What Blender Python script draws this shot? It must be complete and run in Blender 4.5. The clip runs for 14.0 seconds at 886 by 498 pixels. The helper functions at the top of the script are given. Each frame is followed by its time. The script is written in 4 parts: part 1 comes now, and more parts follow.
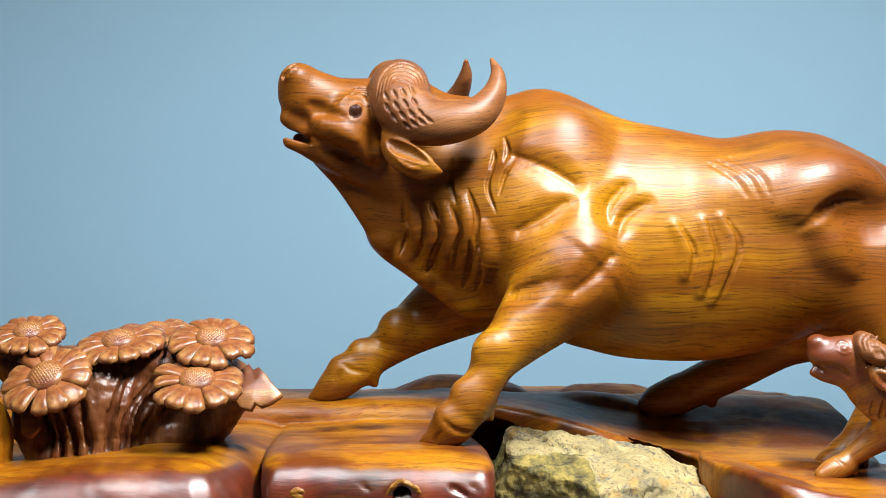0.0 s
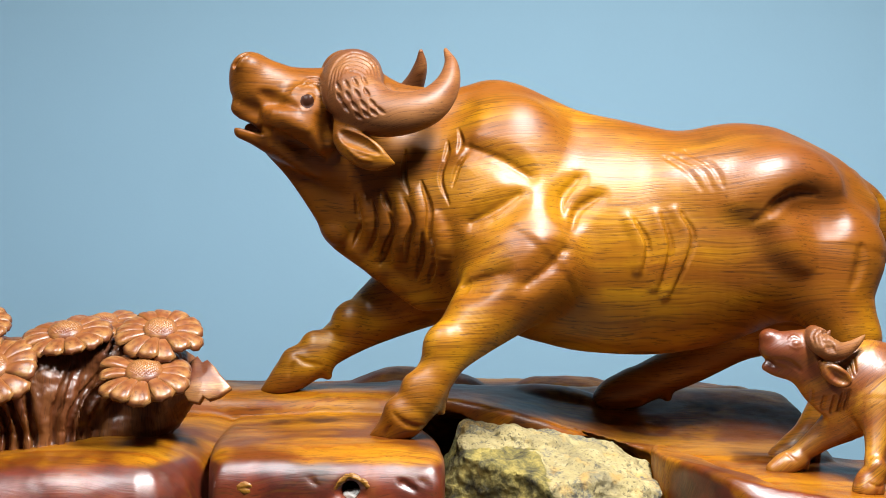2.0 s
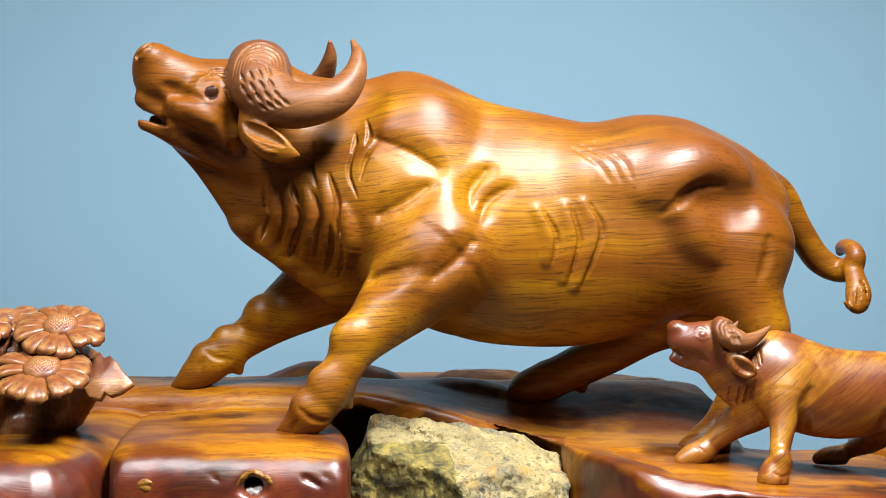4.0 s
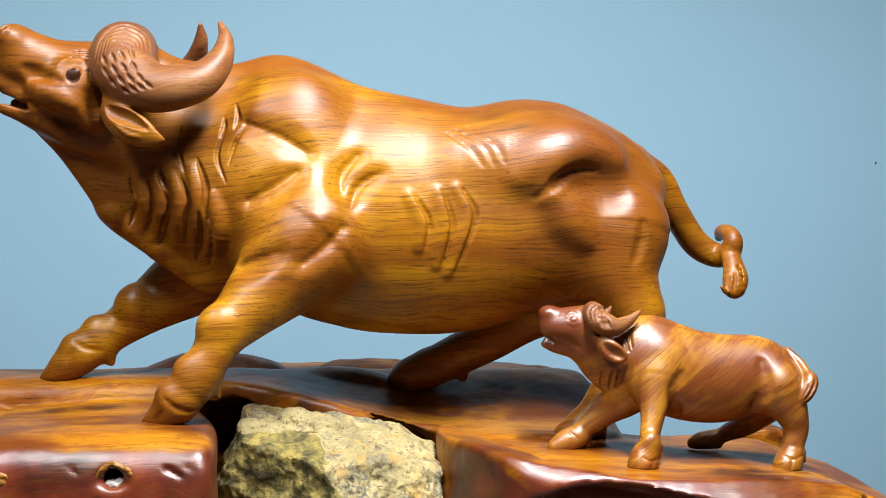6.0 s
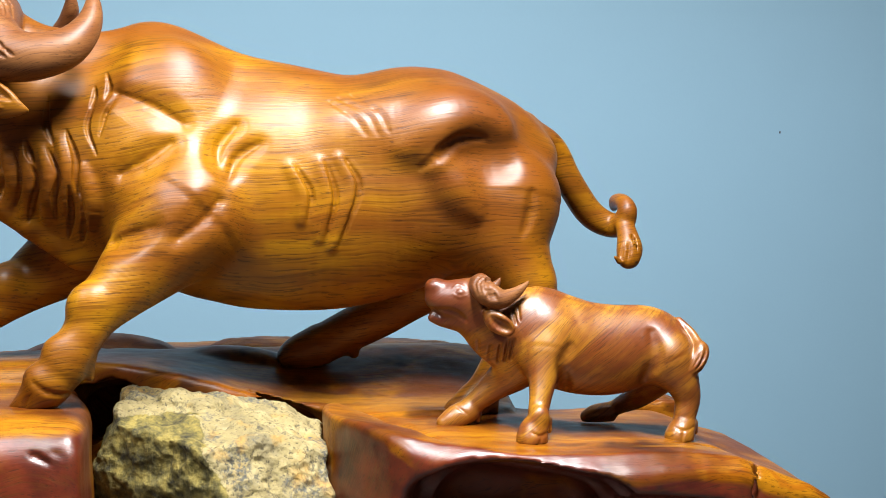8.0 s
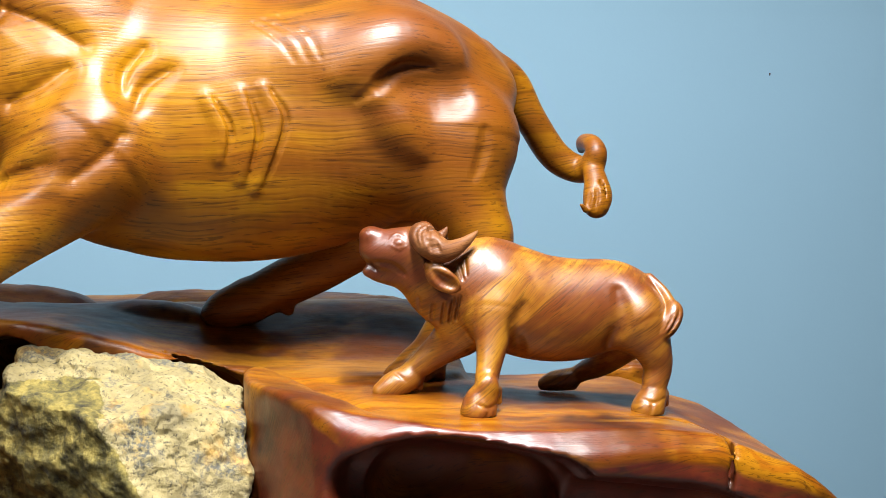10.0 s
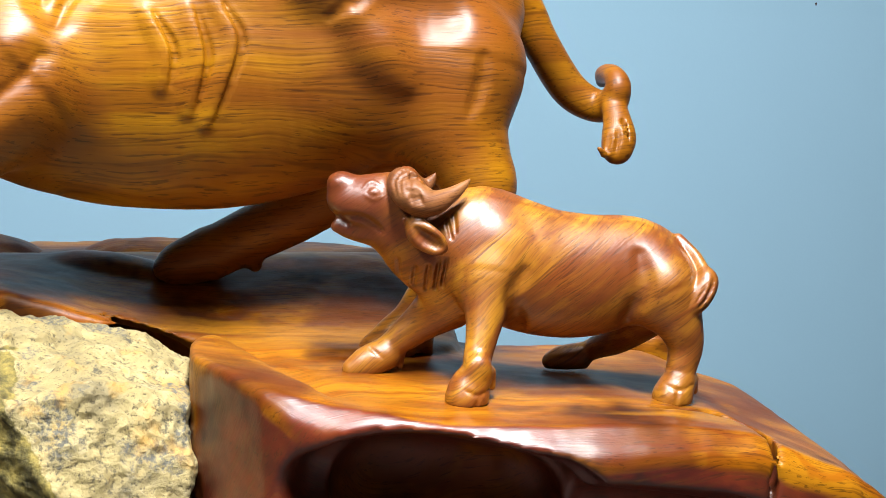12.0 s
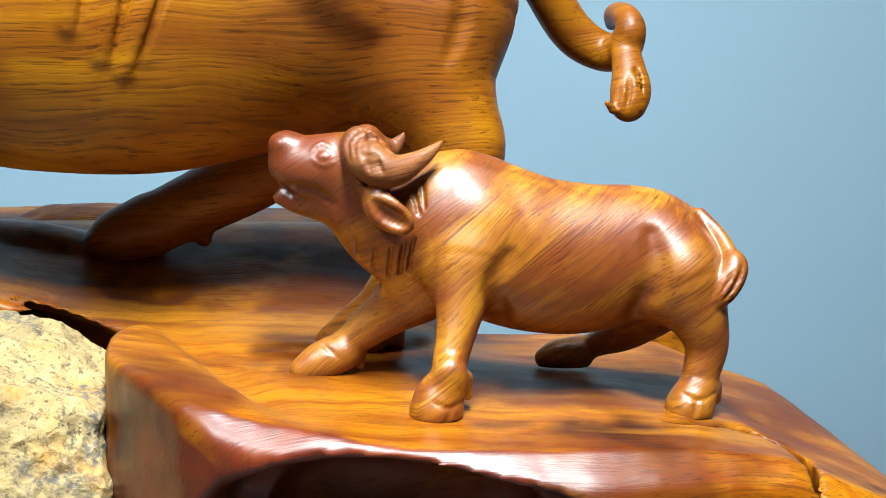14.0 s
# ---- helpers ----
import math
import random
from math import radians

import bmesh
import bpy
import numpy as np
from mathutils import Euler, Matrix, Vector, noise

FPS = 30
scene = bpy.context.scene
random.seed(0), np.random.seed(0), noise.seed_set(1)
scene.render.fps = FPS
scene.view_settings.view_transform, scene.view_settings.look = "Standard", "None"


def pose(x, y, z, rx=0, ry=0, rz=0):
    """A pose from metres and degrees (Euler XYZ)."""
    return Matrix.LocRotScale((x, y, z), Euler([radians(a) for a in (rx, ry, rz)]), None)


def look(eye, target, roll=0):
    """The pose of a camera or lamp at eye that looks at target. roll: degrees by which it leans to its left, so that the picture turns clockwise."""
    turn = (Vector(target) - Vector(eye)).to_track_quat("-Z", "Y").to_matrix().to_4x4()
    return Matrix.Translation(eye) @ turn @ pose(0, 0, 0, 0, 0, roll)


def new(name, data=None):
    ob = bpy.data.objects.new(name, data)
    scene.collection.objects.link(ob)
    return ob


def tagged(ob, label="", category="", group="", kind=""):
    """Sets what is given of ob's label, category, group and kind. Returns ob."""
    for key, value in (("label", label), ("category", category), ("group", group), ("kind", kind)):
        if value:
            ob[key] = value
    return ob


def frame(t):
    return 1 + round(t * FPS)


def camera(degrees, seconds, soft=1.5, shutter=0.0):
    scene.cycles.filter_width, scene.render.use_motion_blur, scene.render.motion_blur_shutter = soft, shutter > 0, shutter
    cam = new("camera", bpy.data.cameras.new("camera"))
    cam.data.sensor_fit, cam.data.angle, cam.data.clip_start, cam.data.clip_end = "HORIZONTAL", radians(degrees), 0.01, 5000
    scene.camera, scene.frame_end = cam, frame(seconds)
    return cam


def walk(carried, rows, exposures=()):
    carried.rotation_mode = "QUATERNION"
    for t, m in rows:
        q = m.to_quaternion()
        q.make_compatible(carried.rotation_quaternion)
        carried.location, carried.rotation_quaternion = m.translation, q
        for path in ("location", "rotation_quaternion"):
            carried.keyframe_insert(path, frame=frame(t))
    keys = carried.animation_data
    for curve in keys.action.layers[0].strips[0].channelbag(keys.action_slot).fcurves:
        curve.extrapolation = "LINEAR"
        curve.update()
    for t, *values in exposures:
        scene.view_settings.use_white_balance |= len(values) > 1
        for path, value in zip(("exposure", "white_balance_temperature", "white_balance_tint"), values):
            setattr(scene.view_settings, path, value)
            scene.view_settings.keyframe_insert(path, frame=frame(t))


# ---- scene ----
cam = camera(38.3, 14.0, soft=0.5)
PATH = [
    (0, (0.047, -0.11, 0.810), (-0.01, 1.889, 0.809), 0.1),
    (0.5, (0.061, -0.107, 0.813), (0.01, 1.893, 0.806), 0.2),
    (1, (0.067, -0.102, 0.812), (0.025, 1.898, 0.802), 0.3),
    (1.5, (0.075, -0.094, 0.815), (0.042, 1.905, 0.798), 0.3),
    (2, (0.082, -0.092, 0.816), (0.064, 1.907, 0.797), 0.4),
    (2.5, (0.097, -0.089, 0.817), (0.09, 1.911, 0.798), 0.4),
    (3, (0.116, -0.087, 0.818), (0.125, 1.912, 0.796), 0.3),
    (5.5, (0.218, -0.056, 0.801), (0.353, 1.939, 0.769), 0.0),
    (6, (0.245, -0.054, 0.799), (0.407, 1.939, 0.764), -0.1),
    (6.5, (0.268, -0.057, 0.798), (0.46, 1.933, 0.758), -0.3),
    (7, (0.284, -0.051, 0.799), (0.505, 1.936, 0.750), -0.4),
    (7.5, (0.3, -0.033, 0.794), (0.547, 1.951, 0.737), -0.6),
    (8, (0.316, -0.002, 0.789), (0.589, 1.978, 0.718), -0.8),
    (8.5, (0.342, 0.04, 0.782), (0.636, 2.017, 0.693), -0.9),
    (11, (0.457, 0.363, 0.772), (0.727, 2.334, 0.572), 0.4),
    (11.5, (0.479, 0.431, 0.772), (0.735, 2.402, 0.544), 0.6),
    (12, (0.495, 0.494, 0.768), (0.744, 2.463, 0.519), 0.6),
    (12.5, (0.511, 0.561, 0.768), (0.749, 2.528, 0.495), 0.7),
    (13, (0.527, 0.627, 0.766), (0.757, 2.592, 0.474), 0.7),
    (13.5, (0.55, 0.686, 0.763), (0.772, 2.65, 0.456), 0.8),
    (14, (0.574, 0.732, 0.759), (0.785, 2.695, 0.436), 0.7),
]
walk(cam, [(t, look(eye, target, roll)) for t, eye, target, roll in PATH], ((0.0, 0.0), (7.0, 0.0), (11.0, 0.16), (14.0, 0.22)))

# ---------------------------------------------------------------- light
world = bpy.data.worlds.new("room_air")
scene.world = world
world.use_nodes = True
world.node_tree.nodes["Background"].inputs[0].default_value = (0.75, 0.85, 1.0, 1)
world.node_tree.nodes["Background"].inputs[1].default_value = 0.005


def area_lamp(name, eye, target, watts, size, size_y, colour, label):
    data = bpy.data.lights.new(name, "AREA")
    data.energy, data.size, data.size_y, data.color = watts, size, size_y, colour
    data.shape = "RECTANGLE"
    ob = new(name, data)
    ob.matrix_world = look(eye, target)
    return tagged(ob, label, "lamp", "ceiling lamps")


area_lamp("ceiling_lamp", (0.66, 1.08, 2.36), (0.58, 1.48, 0.0), 212, 0.34, 1.2, (0.99, 0.975, 0.975), "long bright white display lamp under the ceiling")
area_lamp("ceiling_lamp", (-0.66, 0.85, 2.36), (-0.50, 1.45, 0.0), 84, 0.34, 1.15, (0.95, 0.975, 1.0), "long white display lamp over the carved flowers")
# Added fill strip with no seen source; it only lifts the blue wall.
wall_fill = area_lamp("wall_fill", (0.1, 2.1, 2.36), (0.1, 3.38, 0.0), 13.2, 5.0, 0.12, (0.92, 0.97, 1.0), "added slim fill light that brightens the wall, no lamp seen")
wall_fill.data.spread = radians(80)

# ---------------------------------------------------------------- materials


def nodes_of(name):
    mat = bpy.data.materials.new(name)
    mat.use_nodes = True
    tree = mat.node_tree
    return mat, tree, tree.nodes["Principled BSDF"]


def add(tree, kind, values=(), **props):
    n = tree.nodes.new("ShaderNode" + kind)
    if "operation" in props:
        n.operation = props["operation"]
    if "attribute_name" in props:
        n.attribute_name = props["attribute_name"]
    if "wave_type" in props:
        n.wave_type, n.rings_direction = props["wave_type"], props["rings_direction"]
    for key, value in dict(values).items():
        if isinstance(value, bpy.types.NodeSocket):
            tree.links.new(value, n.inputs[key])
        else:
            n.inputs[key].default_value = value
    return n


def mix(tree, fac, a, b, blend="MIX"):
    n = tree.nodes.new("ShaderNodeMix")
    n.data_type, n.blend_type = "RGBA", blend
    for key, value in ((0, fac), (6, a), (7, b)):
        if isinstance(value, bpy.types.NodeSocket):
            tree.links.new(value, n.inputs[key])
        else:
            n.inputs[key].default_value = value if key == 0 else (*value, 1)
    return n.outputs[2]


def ramp(tree, fac, stops):
    n = tree.nodes.new("ShaderNodeValToRGB")
    tree.links.new(fac, n.inputs[0])
    e = n.color_ramp.elements
    while len(e) < len(stops):
        e.new(0.5)
    for i, (p, c) in enumerate(stops):
        e[i].position = p
        e[i].color = (*c, 1) if isinstance(c, tuple) else (c, c, c, 1)
    return n.outputs[0]


DEPTH = 0.38


def wood(name, light, mid, dark, red, turn=(0, 0, 0), rough=0.42, coat=0.0, fine=1.0, redness=(0.45, 0.7), relief=0.12, patch=2.2, rings=1.0, bands=False, ior=1.5, shine=0.35, blush=()):
    """Varnished rosewood: streaks and pores along local x after turn, growth lines, and patches of red heartwood."""
    mat, t, b = nodes_of(name)
    co = add(t, "TexCoord").outputs["Object"]
    raw = co
    co = add(t, "Mapping", {"Vector": co, "Rotation": tuple(radians(a) for a in turn)}).outputs[0]
    warp = add(t, "TexNoise", {"Vector": co, "Scale": 3.4 * fine, "Detail": 2.0}).outputs["Color"]
    warp = add(t, "VectorMath", {0: warp, 1: (0.5, 0.5, 0.5)}, operation="SUBTRACT").outputs[0]
    warp = add(t, "VectorMath", {0: warp, "Scale": 0.07 / fine}, operation="SCALE").outputs[0]
    bent = add(t, "VectorMath", {0: co, 1: warp}, operation="ADD").outputs[0]
    streak = add(t, "Mapping", {"Vector": bent, "Scale": (1.3 * fine, 9 * fine, 24 * fine)}).outputs[0]
    streak_at = streak
    streak = add(t, "TexNoise", {"Vector": streak, "Scale": 1.0, "Detail": 5.0, "Roughness": 0.62}).outputs[0]
    lines = add(t, "Mapping", {"Vector": bent, "Scale": (6.5 * fine, 26 * fine, 340 * fine)}).outputs[0]
    lines = add(t, "TexNoise", {"Vector": lines, "Scale": 1.0, "Detail": 1.0, "Roughness": 0.5}).outputs[0]
    pores = add(t, "Mapping", {"Vector": bent, "Scale": (16 * fine, 120 * fine, 420 * fine)}).outputs[0]
    pores = add(t, "TexNoise", {"Vector": pores, "Scale": 1.0, "Detail": 2.0, "Roughness": 0.7}).outputs[0]
    wide = add(t, "TexNoise", {"Vector": bent, "Scale": 11.0 * fine, "Detail": 3.0, "Roughness": 0.6}).outputs[0]
    ring = add(t, "TexWave", {"Vector": bent, "Scale": 7.0 * fine * rings, "Distortion": 7.0, "Detail": 3.0, "Detail Scale": 1.3}, wave_type="RINGS", rings_direction="X").outputs["Fac"]
    big = add(t, "TexNoise", {"Vector": co, "Scale": patch, "Detail": 3.0, "Roughness": 0.55}).outputs[0]
    col = ramp(t, streak, ((0.22, tuple(0.22 * p + 0.78 * q for p, q in zip(dark, mid))), (0.42, mid), (0.60, light)))
    col = mix(t, ramp(t, ring, ((0.05, (0.4 if bands else 0.25) * rings), (0.3, 0.0))), col, mid, "MULTIPLY")
    for tint in blush:
        close = add(t, "VectorMath", {0: raw, 1: tint[:3]}, operation="DISTANCE").outputs["Value"]
        close = add(t, "Math", {0: big, 1: 0.05, 2: close}, operation="MULTIPLY_ADD").outputs[0]
        close = add(t, "MapRange", {0: close, 1: tint[3], 2: tint[4], 3: 0.85, 4: 0.0}).outputs[0]
        col = mix(t, close, col, tint[5])
    if bands:
        rind = add(t, "Attribute", attribute_name="rind").outputs["Fac"]
        patchy = add(t, "MapRange", {0: big, 1: 0.3, 2: 0.7, 3: -0.35, 4: 0.35}).outputs[0]
        rind = add(t, "Math", {0: rind, 1: patchy}, operation="ADD").outputs[0]
        rind = ramp(t, rind, ((0.30, 0.0), (0.75, 0.95)))
        col = mix(t, ramp(t, big, ((0.46, 0.0), (0.57, 0.8))), col, (0.22, 0.040, 0.006))
        core = add(t, "TexNoise", {"Vector": bent, "Scale": 4.3, "Detail": 4.0, "Roughness": 0.6}).outputs[0]
        col = mix(t, ramp(t, core, ((0.55, 0.0), (0.64, 0.9))), col, (0.07, 0.016, 0.008))
        pale = add(t, "TexNoise", {"Vector": streak_at, "Scale": 0.45, "Detail": 3.0, "Roughness": 0.55}).outputs[0]
        col = mix(t, ramp(t, pale, ((0.54, 0.0), (0.66, 0.5))), col, (0.95, 0.42, 0.02))
        bark = ramp(t, add(t, "TexNoise", {"Vector": bent, "Scale": 8.0, "Detail": 5.0, "Roughness": 0.65}).outputs[0], ((0.34, (0.03, 0.005, 0.003)), (0.46, tuple(c * 0.7 for c in red)), (0.58, (0.36, 0.045, 0.008)), (0.72, (0.55, 0.15, 0.015))))
        col = mix(t, rind, col, bark)
        t.links.new(add(t, "MapRange", {0: rind, 3: 0.22, 4: 0.9}).outputs[0], b.inputs["Specular IOR Level"])
    else:
        col = mix(t, ramp(t, big, ((redness[0], 0.0), (redness[1], 0.85))), col, red)
    faint = add(t, "MapRange", {0: wide, 1: 0.38, 2: 0.62, 3: 0.4, 4: 1.0}).outputs[0]
    line = add(t, "Math", {0: ramp(t, lines, ((0.33, 0.75), (0.48, 0.0))), 1: faint}, operation="MULTIPLY").outputs[0]
    col = mix(t, line, col, tuple(0.55 * p + 0.3 * q for p, q in zip(dark, mid)))
    col = mix(t, ramp(t, pores, ((0.35, 0.55), (0.41, 0.0))), col, tuple(c * 0.5 for c in dark))
    col = mix(t, 1.0, col, (DEPTH, DEPTH, DEPTH), "MULTIPLY")
    t.links.new(col, b.inputs["Base Color"])
    wear = add(t, "TexNoise", {"Vector": co, "Scale": 9.0, "Detail": 4.0}).outputs[0]
    gloss = add(t, "MapRange", {0: wear, 1: 0.3, 2: 0.7, 3: rough - 0.05, 4: rough + 0.07}).outputs[0]
    if bands:
        gloss = add(t, "MapRange", {0: rind, 3: gloss, 4: 0.40}).outputs[0]
    t.links.new(gloss, b.inputs["Roughness"])
    b.inputs["Coat Weight"].default_value, b.inputs["Coat Roughness"].default_value = coat, 0.22
    b.inputs["IOR"].default_value = ior
    if not bands:
        b.inputs["Specular IOR Level"].default_value = shine
    h = add(t, "Math", {0: pores, 1: lines}, operation="ADD").outputs[0]
    bump = add(t, "Bump", {"Strength": relief, "Distance": 0.002, "Height": h})
    t.links.new(bump.outputs[0], b.inputs["Normal"])
    return mat


bull_wood = wood("bull_wood", (0.92, 0.40, 0.005), (0.55, 0.185, 0.003), (0.10, 0.02, 0.003), (0.44, 0.125, 0.005), redness=(0.47, 0.64), patch=4.2, blush=((0.63, 1.92, 0.90, 0.08, 0.28, (0.27, 0.062, 0.012)), (-0.20, 1.90, 0.98, 0.14, 0.34, (0.44, 0.125, 0.006))), turn=(18, 3, 0), rough=0.41, shine=0.40, relief=0.14, rings=0.8)
calf_wood = wood("calf_wood", (1.0, 0.44, 0.02), (0.50, 0.135, 0.010), (0.10, 0.022, 0.006), (0.34, 0.07, 0.012), (0, 38, 0), fine=1.9, patch=5, relief=0.12, rough=0.38, shine=0.85, blush=((0.553, 1.8, 0.655, 0.06, 0.14, (0.24, 0.028, 0.014)),))
base_wood = wood("base_wood", (0.86, 0.34, 0.010), (0.60, 0.19, 0.008), (0.13, 0.03, 0.005), (0.27, 0.022, 0.007), (65, 0, 14), rough=0.40, fine=1.5, coat=0.0, patch=6.0, relief=0.1, bands=True, ior=1.5)
petal_wood = wood("petal_wood", (0.92, 0.45, 0.13), (0.60, 0.21, 0.06), (0.14, 0.03, 0.012), (0.32, 0.07, 0.028), fine=2.0, redness=(0.5, 0.64), patch=24, rough=0.36, shine=0.55)
stem_wood = wood("stem_wood", (0.66, 0.27, 0.07), (0.40, 0.12, 0.03), (0.08, 0.02, 0.006), (0.20, 0.045, 0.018), (0, 90, 0), fine=1.5, rough=0.36, shine=0.55)
horn_wood = wood("horn_wood", (0.60, 0.25, 0.075), (0.44, 0.15, 0.04), (0.12, 0.028, 0.009), (0.22, 0.055, 0.02), (0, 12, 0), fine=1.6, patch=5, rough=0.46, rings=0.3, shine=0.4)

knot_wood = wood("knot_wood", (0.75, 0.36, 0.04), (0.55, 0.22, 0.02), (0.12, 0.03, 0.006), (0.4, 0.12, 0.02), fine=2.0, patch=20, rough=0.4)

eye_mat, t_, b_ = nodes_of("dark_eye_wood")
b_.inputs["Base Color"].default_value = (0.03, 0.010, 0.005, 1)
b_.inputs["Roughness"].default_value = 0.35
b_.inputs["Specular IOR Level"].default_value = 0.12

rock_mat, t_, b_ = nodes_of("lichen_stone")
co_ = add(t_, "TexCoord").outputs["Object"]
n1 = add(t_, "TexNoise", {"Vector": co_, "Scale": 9.0, "Detail": 6.0, "Roughness": 0.6}).outputs[0]
n2 = add(t_, "TexNoise", {"Vector": co_, "Scale": 38.0, "Detail": 7.0, "Roughness": 0.72}).outputs[0]
n3 = add(t_, "TexNoise", {"Vector": co_, "Scale": 170.0, "Detail": 4.0, "Roughness": 0.7}).outputs[0]
pit = add(t_, "TexVoronoi", {"Vector": co_, "Scale": 75.0, "Randomness": 1.0}).outputs["Distance"]
c_ = ramp(t_, n1, ((0.3, (0.16, 0.145, 0.10)), (0.46, (0.31, 0.27, 0.15)), (0.56, (0.38, 0.34, 0.21)), (0.68, (0.38, 0.26, 0.07))))
c_ = mix(t_, ramp(t_, n2, ((0.36, 0.92), (0.43, 0.0))), c_, (0.06, 0.06, 0.055))
c_ = mix(t_, ramp(t_, n2, ((0.58, 0.0), (0.70, 0.75))), c_, (0.37, 0.345, 0.27))
c_ = mix(t_, ramp(t_, n3, ((0.36, 0.85), (0.45, 0.0))), c_, (0.07, 0.06, 0.04))
n4 = add(t_, "TexNoise", {"Vector": co_, "Scale": 14.0, "Detail": 2.0}).outputs[0]
grey_ = add(t_, "Math", {0: ramp(t_, n4, ((0.56, 0.0), (0.64, 1.0))), 1: ramp(t_, n3, ((0.42, 1.0), (0.56, 0.15)))}, operation="MULTIPLY").outputs[0]
c_ = mix(t_, grey_, c_, (0.11, 0.115, 0.12))
rust_ = add(t_, "TexNoise", {"Vector": co_, "Scale": 24.0, "Detail": 4.0}).outputs[0]
c_ = mix(t_, ramp(t_, rust_, ((0.56, 0.0), (0.70, 0.7))), c_, (0.42, 0.25, 0.05))
m_ = ramp(t_, n2, ((0.36, (0.02, 0.017, 0.007)), (0.49, (0.12, 0.098, 0.022)), (0.62, (0.30, 0.23, 0.05))))
c_ = mix(t_, 1.0, c_, (1.05, 0.97, 0.74), "MULTIPLY")
moss_ = add(t_, "Attribute", attribute_name="moss").outputs["Fac"]
edge_ = add(t_, "MapRange", {0: n2, 1: 0.3, 2: 0.7, 3: -0.35, 4: 0.35}).outputs[0]
edge_ = add(t_, "Math", {0: moss_, 1: edge_}, operation="ADD").outputs[0]
c_ = mix(t_, ramp(t_, edge_, ((0.42, 0.0), (0.55, 0.95))), c_, m_)
t_.links.new(c_, b_.inputs["Base Color"])
b_.inputs["Roughness"].default_value = 0.85
h_ = add(t_, "Math", {0: n2, 1: n3}, operation="ADD").outputs[0]
h_ = add(t_, "Math", {0: h_, 1: pit}, operation="ADD").outputs[0]
t_.links.new(add(t_, "Bump", {"Strength": 0.75, "Distance": 0.006, "Height": h_}).outputs[0], b_.inputs["Normal"])


def plaster(name, colour, spread=0.06):
    mat, t, b = nodes_of(name)
    co = add(t, "TexCoord").outputs["Object"]
    n = add(t, "TexNoise", {"Vector": co, "Scale": 1.1, "Detail": 4.0}).outputs[0]
    col = ramp(t, n, ((0.3, tuple(c * (1 - spread) for c in colour)), (0.7, tuple(c * (1 + spread) for c in colour))))
    t.links.new(col, b.inputs["Base Color"])
    b.inputs["Roughness"].default_value = 0.8
    grit = add(t, "TexNoise", {"Vector": co, "Scale": 160.0, "Detail": 3.0}).outputs[0]
    t.links.new(add(t, "Bump", {"Strength": 0.06, "Distance": 0.002, "Height": grit}).outputs[0], b.inputs["Normal"])
    return mat


filler_mat = plaster("pale_filler", (0.62, 0.60, 0.55), 0.25)
wall_paint = plaster("blue_wall_paint", (0.205, 0.345, 0.44), 0.03)
room_paint = plaster("dark_room_paint", (0.07, 0.07, 0.075))
floor_stone = plaster("dark_floor_tile", (0.07, 0.065, 0.06))

# ---------------------------------------------------------------- carving in a field of distances


